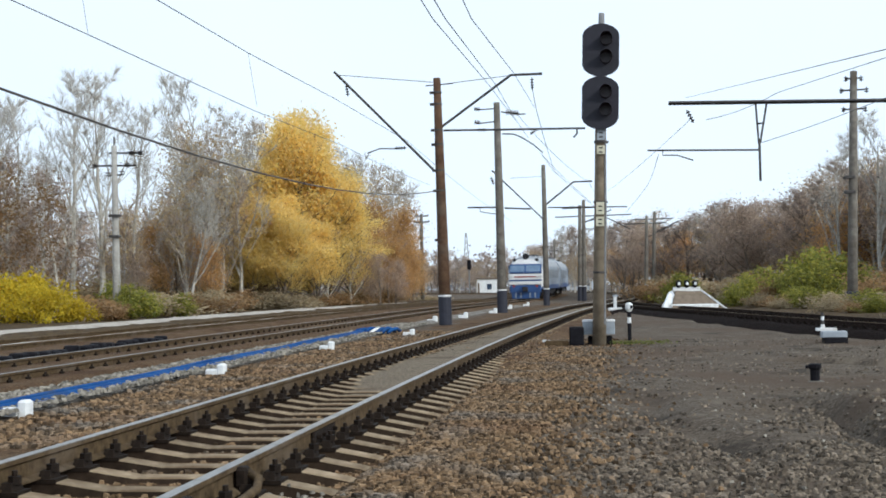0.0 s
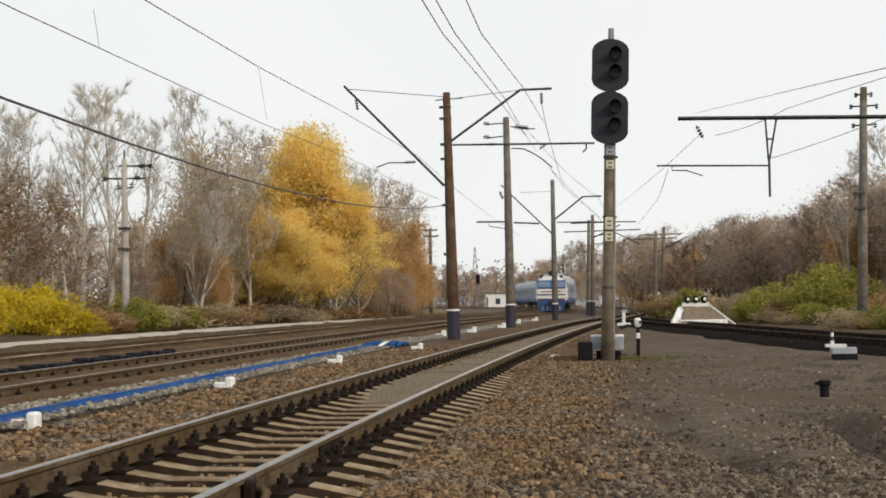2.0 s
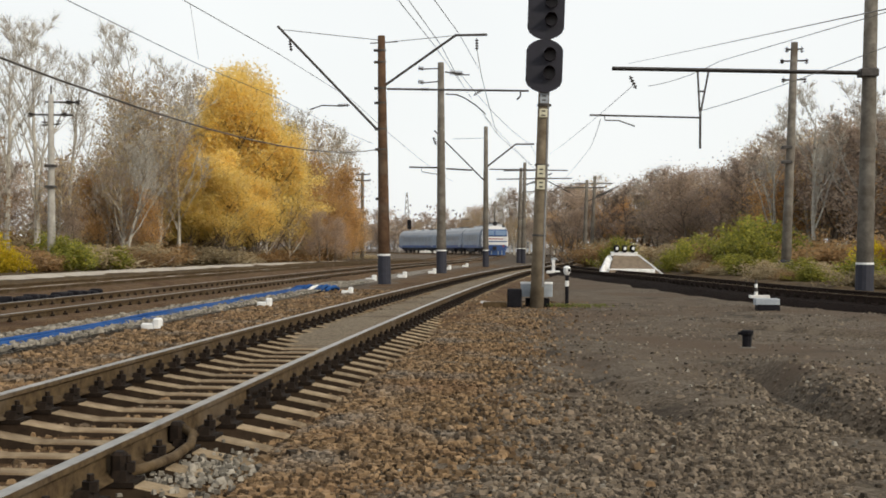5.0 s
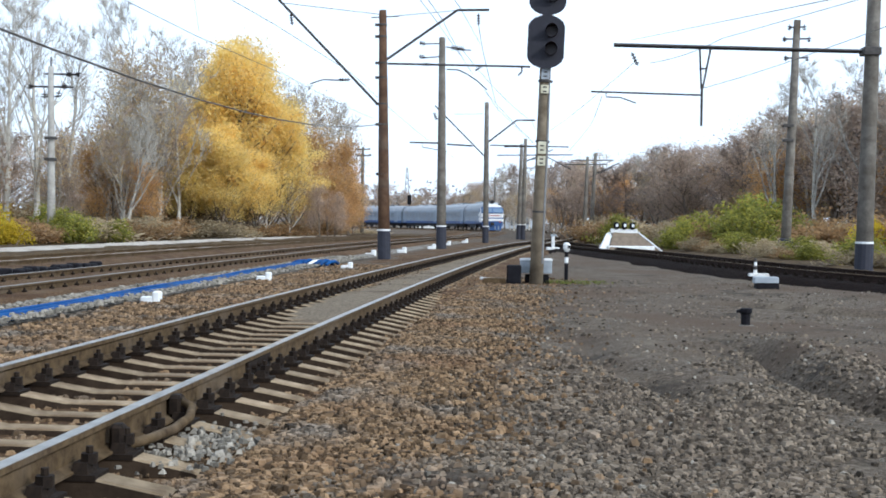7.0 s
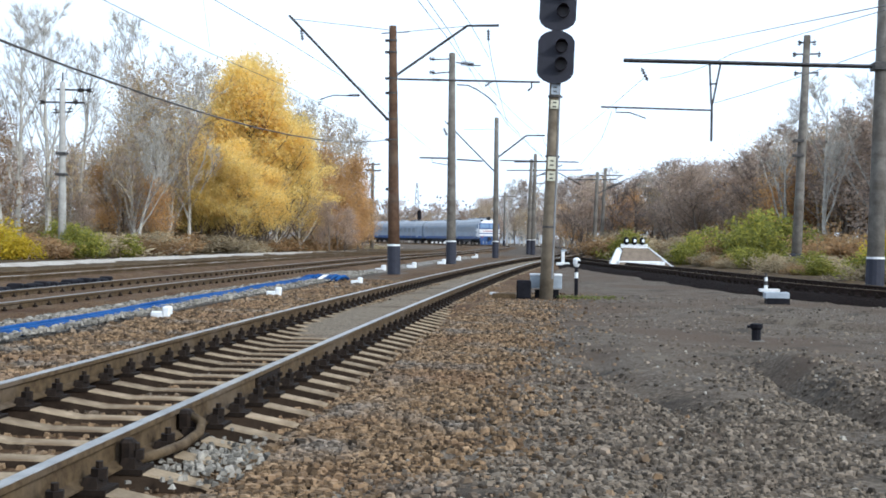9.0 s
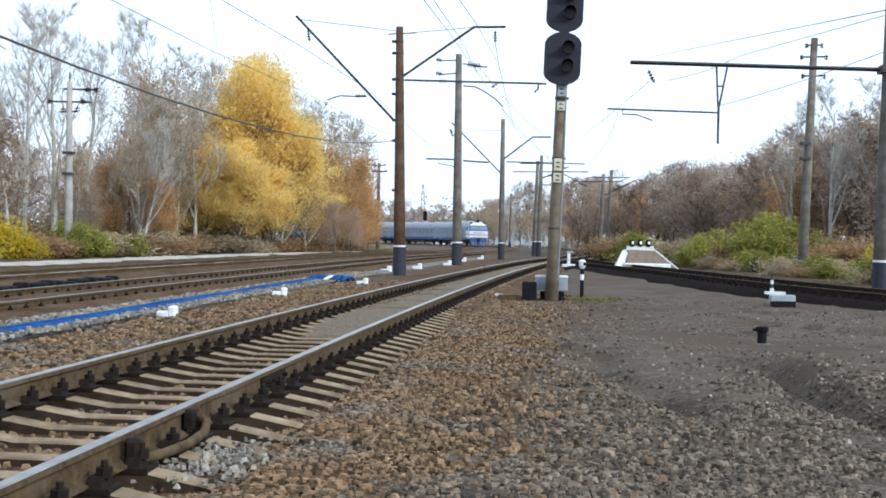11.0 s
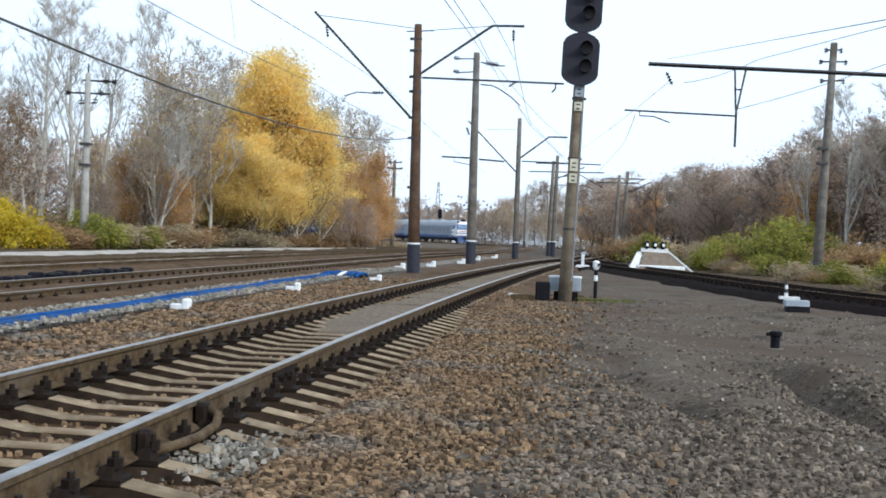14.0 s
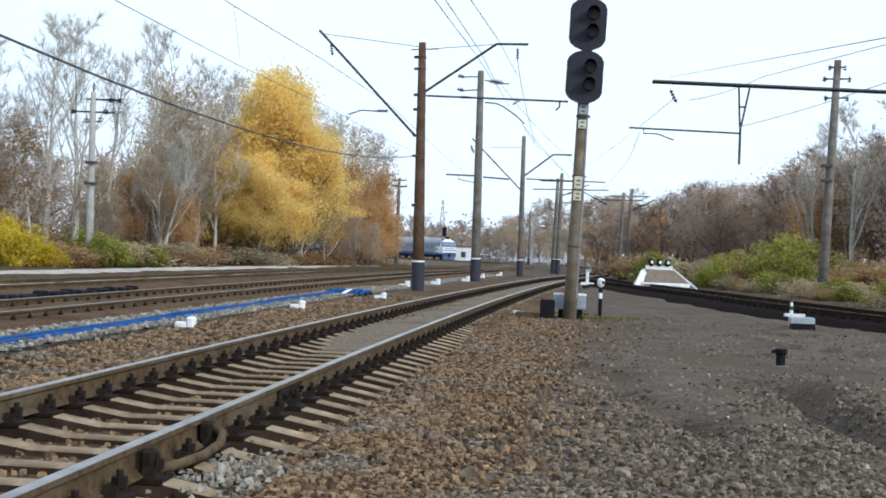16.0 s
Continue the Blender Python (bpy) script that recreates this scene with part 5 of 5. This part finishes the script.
for k in range(66):
    u = (k // 3) / 21
    a = radians(1.2 + 18.5 * u + rng.uniform(-0.4, 0.4))
    d = 124 - 46 * u + (k % 3) * 9 + rng.uniform(-2, 3)
    h = (0.60 + 0.40 * u ** 1.2) * rng.uniform(0.9, 1.12) * (1 + 0.05 * (k % 3))
    clone((brown_bare, brown, brown_bare, tan, brown_bare, orange, brown_bare, brown)[(k * 5) % 8], d * math.sin(a), d * math.cos(a), 0, h * 0.92, rng.uniform(0, 360), h * 1.25)
for k, (x, y, s, a) in enumerate(((4.4, 160, 0.5, 0), (3.0, 165, 0.45, 70), (5.5, 170, 0.55, 130), (0.5, 200, 0.5, 30), (-3.5, 225, 0.5, 250), (2.5, 180, 0.45, 310), (-1.5, 240, 0.55, 20), (4.6, 140, 0.42, 200), (3.6, 150, 0.42, 90), (1.2, 172, 0.42, 45))):
    clone((tan, brown_bare)[k % 2], x, y, 0, s, a, s * 1.5)
for x, y, s, a in ((19.3, 86, 0.84, 10), (21.5, 82, 0.8, 90), (17.6, 92, 0.76, 200), (24.0, 78, 0.78, 300), (10.4, 116, 0.52, 0), (12.0, 114, 0.55, 40)):
    clone(bare, x, y, 0, s, a)
for k in range(56):
    a, d = radians(-16 + 14.5 * k / 55), rng.uniform(255, 330)
    clone((brown_bare, tan, brown)[k % 3], d * math.sin(a), d * math.cos(a), -0.1, rng.uniform(0.5, 0.9), rng.uniform(0, 360), rng.uniform(0.7, 1.1))
for k in range(12):
    clone((bare, brown_bare, tan)[k % 3], -6.5 + 0.95 * k, rng.uniform(216, 246), 0, rng.uniform(0.72, 0.95), rng.uniform(0, 360))

yellow_bush = bush("yellow_shrub", "low bright yellow autumn shrub", 21, "lemon", 2.0, 2.6, 60, 26, 0.10)
settle(yellow_bush, -23.3, 50, 0, 0.75, 0)
for x, y, s, a in ((-24.4, 51, 0.85, 50), (-26.2, 52, 1.0, 100), (-22.3, 51, 0.5, 180), (-25.8, 54, 1.1, 220), (-28.8, 55, 1.1, 290), (15.6, 58, 0.8, 35), (17.6, 56, 1.0, 140)):
    clone(yellow_bush, x, y, 0, s, a)
green_bush = bush("green_shrub", "olive-green shrub just turning yellow", 22, "green", 2.6, 3.2, 60, 26, 0.12)
settle(green_bush, -20.9, 55, 0, 0.42, 0, 0.6)
for x, y, s, a in ((-22.4, 57, 0.5, 40), (-20.0, 58, 0.36, 100), (-24.0, 59, 0.55, 20), (9.2, 70, 0.62, 80), (11.4, 68, 0.85, 150), (12.6, 72, 0.95, 20), (8.0, 66, 0.5, 310), (9.8, 63, 0.55, 70), (4.4, 66, 0.55, 0), (4.9, 69, 0.5, 50), (11.0, 62, 0.62, 120), (7.2, 64, 0.36, 200), (13.6, 70, 0.8, 250)):
    clone(green_bush, x, y, 0, s, a, s * 1.25)
brown_bush = bush("brown_shrub", "rust-brown undergrowth shrub with thin dry leaves", 23, "rust", 1.9, 2.8, 60, 15, 0.12)
tan_bush = bush("tan_shrub", "dull tan undergrowth shrub with thin dry leaves", 24, "dry", 2.2, 3.0, 60, 14, 0.12)
settle(brown_bush, 9.0, 64, 0, 0.6, 0)
settle(tan_bush, 7.4, 68, 0, 0.6, 0)
for k in range(44):
    a = radians(2.6 + 18 * k / 43)
    d = 90 - 36 * k / 43 + rng.uniform(-4, 10)
    clone((brown_bush, tan_bush)[k % 2], d * math.sin(a), d * math.cos(a), 0, rng.uniform(0.5, 1.0), rng.uniform(0, 360), rng.uniform(0.9, 1.3))
for k in range(40):
    u = k / 39
    y = 52 + 62 * u + rng.uniform(-1.5, 1.5)
    x = -17.0 + 0.00022 * y * y - rng.uniform(0.8, 6.0) - 4 * (1 - u)
    kind = (tan_bush, brown_bush, tan_bush)[k % 3] if u > 0.12 else (tan_bush, brown_bush)[k % 2]
    clone(kind, x, y, 0, rng.uniform(0.28, 0.62), rng.uniform(0, 360), rng.uniform(0.8, 1.4))
for x, y, s, a in ((-20.6, 80, 0.40, 10), (-22.8, 80, 0.36, 70), (-18.9, 83, 0.38, 140)):
    clone(golden, x, y, 0, s, a, s * 1.25)
for x, y, s, a in ((-24.6, 79, 0.5, 20), (-17.6, 88, 0.5, 200), (-18.6, 85, 0.42, 320)):
    clone(tan, x, y, 0, s, a, s * 1.1)
for k in range(26):
    a, d = radians(-15.5 - 14 * k / 25), rng.uniform(82, 102)
    s = rng.uniform(0.7, 1.25)
    clone((tan_bush, brown_bush)[k % 2], d * math.sin(a), d * math.cos(a), 0, s, rng.uniform(0, 360), s * 1.5)
for k in range(26):
    u = k / 25
    y = 33 + 30 * u + rng.uniform(-1, 1)
    x = 10.6 - 4.2 * u + rng.uniform(0.6, 4.2)
    s = rng.uniform(0.16, 0.34)
    clone((tan_bush, brown_bush, tan_bush, green_bush)[k % 4], x, y, 0, s, rng.uniform(0, 360), s * 1.9)

tuft = leaves(random.Random(8), [(Vector((0.35 + 0.14 * k, 26.6 + 0.3 * math.sin(k * 2.0), 0.0)), Vector((0, 0, 1))) for k in range(9)], 60, 0.13, 0.035)
for k, (x, y, z) in enumerate(tuft.v):
    tuft.v[k] = (x, y, max(-0.02, min(0.07, abs(z) * 0.6)))
tagged(part("grass_patch", tuft, M["grass"]), "thin patch of green grass at the signal foot", "grass", kind="stuff")

# far wood round the horizon; haze is put into its leaf colour
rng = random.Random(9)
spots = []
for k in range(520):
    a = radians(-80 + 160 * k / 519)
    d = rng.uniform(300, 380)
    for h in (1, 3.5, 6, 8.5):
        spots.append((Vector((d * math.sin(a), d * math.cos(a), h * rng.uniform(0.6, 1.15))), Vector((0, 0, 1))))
tagged(part("far_wood", leaves(rng, spots, 26, 1.9, 0.55), M["far"]), "bare woods along the horizon with haze in their colour", "woods", kind="stuff")

# ---------------------------------------------------------------- low white hut beyond the siding
hut = thing("low_hut", "low white hut with a sloping brown felt roof", "hut", pose(4.64, 58.9, -0.08, 0, 0, 8))
hut.scale = (0.87, 1, 1)
part("wall", Build().box((0, 0.9, 0.1), (2.6, 2.2, 0.5), bevel=0.03), M["white"], hut)
roof = Build().add([(-1.25, -0.35, 0.18), (1.7, -0.35, 0.02), (0.55, 0.75, 1.02), (-0.75, 0.75, 1.08), (-1.35, 2.0, 0.25), (1.7, 2.0, 0.1)], [(0, 1, 2, 3), (4, 3, 2, 5), (1, 5, 2), (0, 3, 4)])
part("roof", roof, M["roof_brown"], hut)
part("side_board", Build().add([(-1.75, -0.2, 0.12), (-0.3, -0.42, -0.06), (-0.62, -0.1, 0.2), (-1.0, 0.65, 1.0), (-1.15, 0.7, 0.95), (-1.75, 0.2, 0.12), (-1.2, 0.75, 0.9)], [(0, 1, 2, 3, 4), (0, 4, 6, 5)]), M["white"], hut)
part("ridge_board", Build().box((-0.2, 0.7, 1.06), (1.5, 0.12, 0.2), bevel=0.02), M["white"], hut)
part("eaves_board", Build().box((0.25, -0.42, 0.08), (1.2, 0.08, 0.22), bevel=0.02), M["white"], hut)
part("eaves_board", Build().box((1.3, -0.42, 0.04), (0.5, 0.08, 0.16), bevel=0.02), M["white"], hut)
part("verge_board", Build().tube([(1.75, -0.38, 0.05), (0.6, 0.72, 1.0)], 0.05, 5), M["white"], hut)
for x in (-0.65, -0.2, 0.25):
    lampy = part("roof_lamp", Build().tube([(x, 0.65, 1.12), (x, 0.65, 1.22), (x, 0.65, 1.42), (x, 0.65, 1.48)], [0.07, 0.15, 0.15, 0.06], 8), M["black"], hut)
    part("pale_face", Build().box((x, 0.49, 1.32), (0.14, 0.03, 0.14), bevel=0.02), M["white"], lampy)

# ---------------------------------------------------------------- distance
fh = thing("white_cabin", "small white cabin with one dark window by the line", "cabin", pose(-20.6, 240, -0.6, 0, 0, 5))
part("wall", Build().box((0, 0, 1.6), (4.4, 3, 3.2)), M["white"], fh)
part("roof", Build().box((0, 0, 3.3), (4.8, 3.4, 0.25), bevel=0.05), M["roof_brown"], fh)
win = part("window", Build().box((0.2, -1.52, 1.7), (0.9, 0.06, 1.1)), M["glass"], fh)
part("door", Build().box((-1.9, -1.52, 1.3), (0.35, 0.06, 2.4)), M["roof_brown"], fh)
sg = thing("far_signal", "distant black colour-light signal on a mast", "railway signal", pose(-23.9, 236, -0.6))
part("mast", Build().tube([(0, 0, 0), (0, 0, 5.0)], 0.12, 8), M["grey_steel"], sg)
part("head", plate(Build(), stadium(0.75, 1.9), -0.2, 0.2), M["black"], sg, at=pose(0, 0, 6.0))


# walls and roof get the haze from their painted colour
def block(x, y, w, d, h, turn, mat, floors, cols, roofed=False):
    t = thing("far_building", "distant building with haze painted into its pale colour", "building", pose(x, y, 0, 0, 0, turn), "buildings on the skyline")
    part("wall", Build().box((0, 0, h / 2 - 1), (w, d, h + 2)), M[mat], t)
    part("roof", Build().box((0, 0, h + 0.2), (w + 0.8, d + 0.8, 0.5)), M["pale_far"], t)
    wm = Build().box((0, 0, 0), (w / cols * 0.5, 0.2, h / floors * 0.5)).mesh("window", M["train_glass"])
    for i in range(cols):
        for j in range(floors):
            part("window", wm, None, t, at=pose(-w / 2 + w * (i + 0.5) / cols, -d / 2 - 0.05, h * (j + 0.5) / floors))
    return t


block(-66, 540, 30, 14, 9, 5, "pale_far", 3, 9)
block(-26, 560, 17, 12, 11.5, 0, "pale_far", 4, 6)
block(-104, 560, 30, 14, 10, 8, "pale_far", 3, 7)
block(-8, 330, 16, 8, 3.4, -6, "pale_far", 1, 5)
ms = thing("lattice_mast", "distant steel lattice mast on the skyline", "mast", pose(-61, 590, 0))
for sx, sy in ((-1, -1), (1, -1), (1, 1), (-1, 1)):
    part("leg", Build().tube([(sx * 1.8, sy * 1.8, 0), (sx * 0.3, sy * 0.3, 27)], 0.14, 4), M["grey_steel"], ms)
for k in range(9):
    z = 3 * k
    w0, w1 = 1.8 - 1.5 * z / 27, 1.8 - 1.5 * (z + 3) / 27
    part("brace", Build().tube([(-w0, -w0, z), (w1, -w1, z + 3)], 0.12, 4), M["grey_steel"], ms)
    part("brace", Build().tube([(w0, -w0, z), (-w1, -w1, z + 3)], 0.12, 4), M["grey_steel"], ms)

# ---------------------------------------------------------------- the train
CAR = 19.6


def car_section(taper=1.0, nose=0.0):
    """Half-rounded body outline (across, up) of a carriage."""
    w = 1.74 * taper
    return [(-w * 0.94, 0.95), (-w, 1.25), (-w, 2.9), (-w * 0.96, 3.3), (-w * 0.82, 3.75), (-w * 0.5, 4.12), (0, 4.25), (w * 0.5, 4.12), (w * 0.82, 3.75), (w * 0.96, 3.3), (w, 2.9), (w, 1.25), (w * 0.94, 0.95)]


def bogie(parent, y):
    g = part("bogie", Build().box((0, y, 0.62), (2.2, 3.4, 0.35), bevel=0.06), M["bogie"], parent)
    for dy in (-1.25, 1.25):
        for s in (-1, 1):
            part("wheel", Build().tube([(s * 0.72, y + dy, 0.475), (s * 0.86, y + dy, 0.475)], 0.475, 16), M["bogie"], g)
        part("axle_box", Build().box((1.12, y + dy, 0.52), (0.2, 0.4, 0.36), bevel=0.05), M["bogie"], g)
        part("axle_box", Build().box((-1.12, y + dy, 0.52), (0.2, 0.4, 0.36), bevel=0.05), M["bogie"], g)


def carriage(tail):
    """A carriage whose rear end is at y 0, running towards +y; the tail one has a cab at the rear."""
    t = thing("train_carriage", "blue and white cab car at the end of a departing train" if tail else "dusty grey-blue carriage of a departing electric train", "train car", group="cars of the departing train")
    y0 = 1.3 if tail else 0.25
    ys = [y0, CAR - 0.25]
    sec = car_section()
    rows = [(0, y, 0, 0) for y in ys]
    # slots: lower blue band, pale side, roof
    slots = [1, 0, 0, 2, 2, 2, 2, 2, 2, 0, 0, 1, 1]
    body = Build().sweep(rows, sec, slots)
    part("body", body, [M["train_grey"], M["train_blue"], M["train_roof"]], t)
    wm = Build().box((0, 0, 0), (0.04, 1.15, 0.85), bevel=0.0).mesh("side_window", M["train_glass"])
    for s in (-1, 1):
        part("window_band", Build().box((s * 1.745, CAR / 2 + (0.6 if tail else 0), 2.45), (0.02, CAR - (5 if tail else 3.6), 1.15)), M["train_grey"], t)
        for k in range(9):
            part("side_window", wm, None, t, at=pose(s * 1.75, 3.4 + 1.62 * k + (0.2 if tail else 0), 2.5))
        for y in (2.1 if not tail else 3.0, CAR - 1.6):
            part("door", Build().box((s * 1.75, y if not tail or y > 10 else y - 0.35, 2.15), (0.05, 0.9, 2.0)), M["train_grey"], t)
        part("skirt", Build().box((s * 1.55, CAR / 2, 0.72), (0.1, 7.0, 0.55), bevel=0.03), M["bogie"], t)
        part("blue_band", Build().box((s * 1.748, CAR / 2 + (0.5 if tail else 0), 1.17), (0.03, CAR - (2.6 if tail else 0.6), 0.44)), M["train_blue"], t)
    part("underframe", Build().box((0, CAR / 2, 0.8), (2.6, CAR - 1.2, 0.4)), M["bogie"], t)
    bogie(t, 3.0)
    bogie(t, CAR - 3.0)
    for y in (5.5, 10, 14.5):
        part("roof_vent", Build().box((0, y, 4.28), (1.0, 1.4, 0.3), bevel=0.08), M["train_roof"], t)
    if not tail:
        part("gangway", Build().box((0, 0.0, 2.3), (1.3, 0.6, 2.5), bevel=0.08), M["bogie"], t)
    if tail:
        # rounded cab: rings from the body forward, then the face
        rings = []
        for y, w, top in ((1.3, 1.0, 1.0), (0.75, 0.995, 0.985), (0.35, 0.975, 0.965), (0.12, 0.93, 0.94)):
            rings.append([(x * w, y + (0.55 * max(0, u - 2.3) / 2 if y < 1 else 0), 0.45 + (u - 0.45) * top) for x, u in sec])
        n = len(sec)
        cab = Build()
        cab.v = [p for r in rings for p in r]
        for i in range(len(rings) - 1):
            for k in range(n):
                q = (k + 1) % n
                cab.f.append((i * n + k, i * n + q, (i + 1) * n + q, (i + 1) * n + k))
                u = (sec[k][1] + sec[q][1]) / 2
                cab.mi.append(0 if u < 1.2 else (1 if u < 3.2 else 2))
        cab.f.append(tuple(range(3 * n, 4 * n)))
        cab.mi.append(1)
        c = part("cab", cab, [M["train_blue"], M["train_white"], M["train_roof"]], t, "white and blue driving cab")
        tilt = pose(0, 0, 0, -13)
        part("face_lower", Build().box((0, 0.13, 1.02), (3.1, 0.3, 0.72), bevel=0.1), M["train_blue"], c)
        part("white_stripe", Build().box((0, 0.12, 1.60), (3.26, 0.28, 0.30), bevel=0.06), M["train_white"], c)
        part("blue_stripe", Build().box((0, 0.11, 1.84), (3.24, 0.26, 0.15), bevel=0.03), M["train_blue"], c)
        part("white_stripe", Build().box((0, 0.12, 2.03), (3.28, 0.28, 0.22), bevel=0.05), M["train_white"], c)
        part("red_stripe", Build().box((0, 0.03, 2.19), (2.7, 0.14, 0.12), bevel=0.03), M["train_red"], c)
        part("white_stripe", Build().box((0, 0.13, 2.36), (3.28, 0.28, 0.24), bevel=0.05), M["train_white"], c)
        part("window_surround", Build().box((0, 0.30, 2.98), (3.2, 0.28, 0.92), tilt, bevel=0.08), M["train_blue"], c)
        for x in (-0.78, 0.78):
            part("windscreen", Build().box((x, 0.14, 3.0), (1.38, 0.05, 0.62), tilt), M["cab_glass"], c)
        for s in (-1, 1):
            part("cab_side_window", Build().box((s * 1.735, 1.05, 2.95), (0.05, 0.75, 0.62)), M["cab_glass"], c)
            part("cab_side_stripe", Build().box((s * 1.735, 1.5, 2.3), (0.06, 2.2, 0.34), bevel=0.0), M["train_white"], c)
            part("cab_side_stripe", Build().box((s * 1.735, 1.4, 1.62), (0.06, 1.9, 0.3), bevel=0.0), M["train_white"], c)
            part("marker_lamp", Build().tube([(s * 1.2, -0.05, 2.2), (s * 1.2, 0.2, 2.2)], 0.12, 10), M["train_white"], c)
            part("tail_lamp", Build().tube([(s * 1.15, -0.04, 1.28), (s * 1.15, 0.2, 1.28)], 0.13, 10), M["train_red"], c)
        part("pilot", Build().box((0, 0.2, 0.36), (2.7, 0.3, 0.62), bevel=0.08, top=1.05), M["train_blue"], c)
        for x in (-0.95, -0.45, 0.45, 0.95):
            part("pilot_bar", Build().box((x, 0.03, 0.38), (0.14, 0.05, 0.5)), M["train_grey"], c)
        part("coupler", Build().box((0, -0.12, 1.0), (0.5, 0.6, 0.45), bevel=0.05), M["bogie"], c)
        part("headlight", Build().tube([(0, 0.55, 4.22), (0, 1.2, 4.22)], 0.30, 12), M["bogie"], c)
        for x in (-1.1, 1.1):
            part("roof_lamp", Build().tube([(x, 0.6, 3.86), (x, 1.0, 3.86)], 0.17, 10), M["bogie"], c)
    pan = part("pantograph", Build().tube([(-0.7, 4.4, 4.4), (0.7, 4.4, 4.4), (0.7, 6.4, 4.4), (-0.7, 6.4, 4.4), (-0.7, 4.4, 4.4)], 0.05, 5), M["bogie"], t)
    if not tail:
        for x in (-0.55, 0.55):
            part("pantograph_arm", Build().tube([(x, 4.6, 4.4), (x * 0.9, 5.9, 5.0), (x, 4.9, 5.7)], 0.035, 5), M["bogie"], pan)
        part("pantograph_head", Build().tube([(-0.85, 4.9, 5.65), (-0.6, 4.9, 5.75), (0.6, 4.9, 5.75), (0.85, 4.9, 5.65)], 0.04, 5), M["bogie"], pan)
    return t


first_car = carriage(True)
second_car = carriage(False)
cars = [first_car, second_car] + [copy_thing(second_car, pose(0, 0, 0)) for _ in range(2)]

TRAIN_LINE = spline(laid(MAIN_FAR), 0.25)
# seconds, metres that the tail has gone along its line
TRAIN_GO = ((0.0, 0.0), (1.5, 12.3), (3.0, 24.1), (4.5, 36.4), (7.0, 59.6), (8.0, 67.4), (9.0, 74.6), (9.5, 78.2), (12.0, 96.0), (13.0, 102.2), (14.0, 107.8), (15.0, 112.6), (16.0, 117.1))


def on_line(s):
    k = min(len(TRAIN_LINE) - 2, max(0, int(s / 0.25)))
    a, b2 = Vector(TRAIN_LINE[k][:3]), Vector(TRAIN_LINE[k + 1][:3])
    return a.lerp(b2, s / 0.25 - k)


def car_pose(s):
    """A carriage stands on its two bogies."""
    a, c = on_line(s + 3.0), on_line(s + CAR - 3.0)
    d = c - a
    turn = -math.degrees(math.atan2(d.x, d.y))
    o = a - d.normalized() * 3.0
    return pose(o.x, o.y, a.z, math.degrees(math.atan2(d.z, math.hypot(d.x, d.y))), 0, turn)


def motions():
    times = [0.5 * k for k in range(33)]
    go = np.interp(times, [r[0] for r in TRAIN_GO], [r[1] for r in TRAIN_GO])
    go = np.convolve(np.r_[2 * go[0] - go[1], go, 2 * go[-1] - go[-2]], (0.25, 0.5, 0.25), "valid")
    for i, c in enumerate(cars):
        walk(c, [(t, car_pose(float(s) + i * (CAR + 0.4))) for t, s in zip(times, go)])


motions()
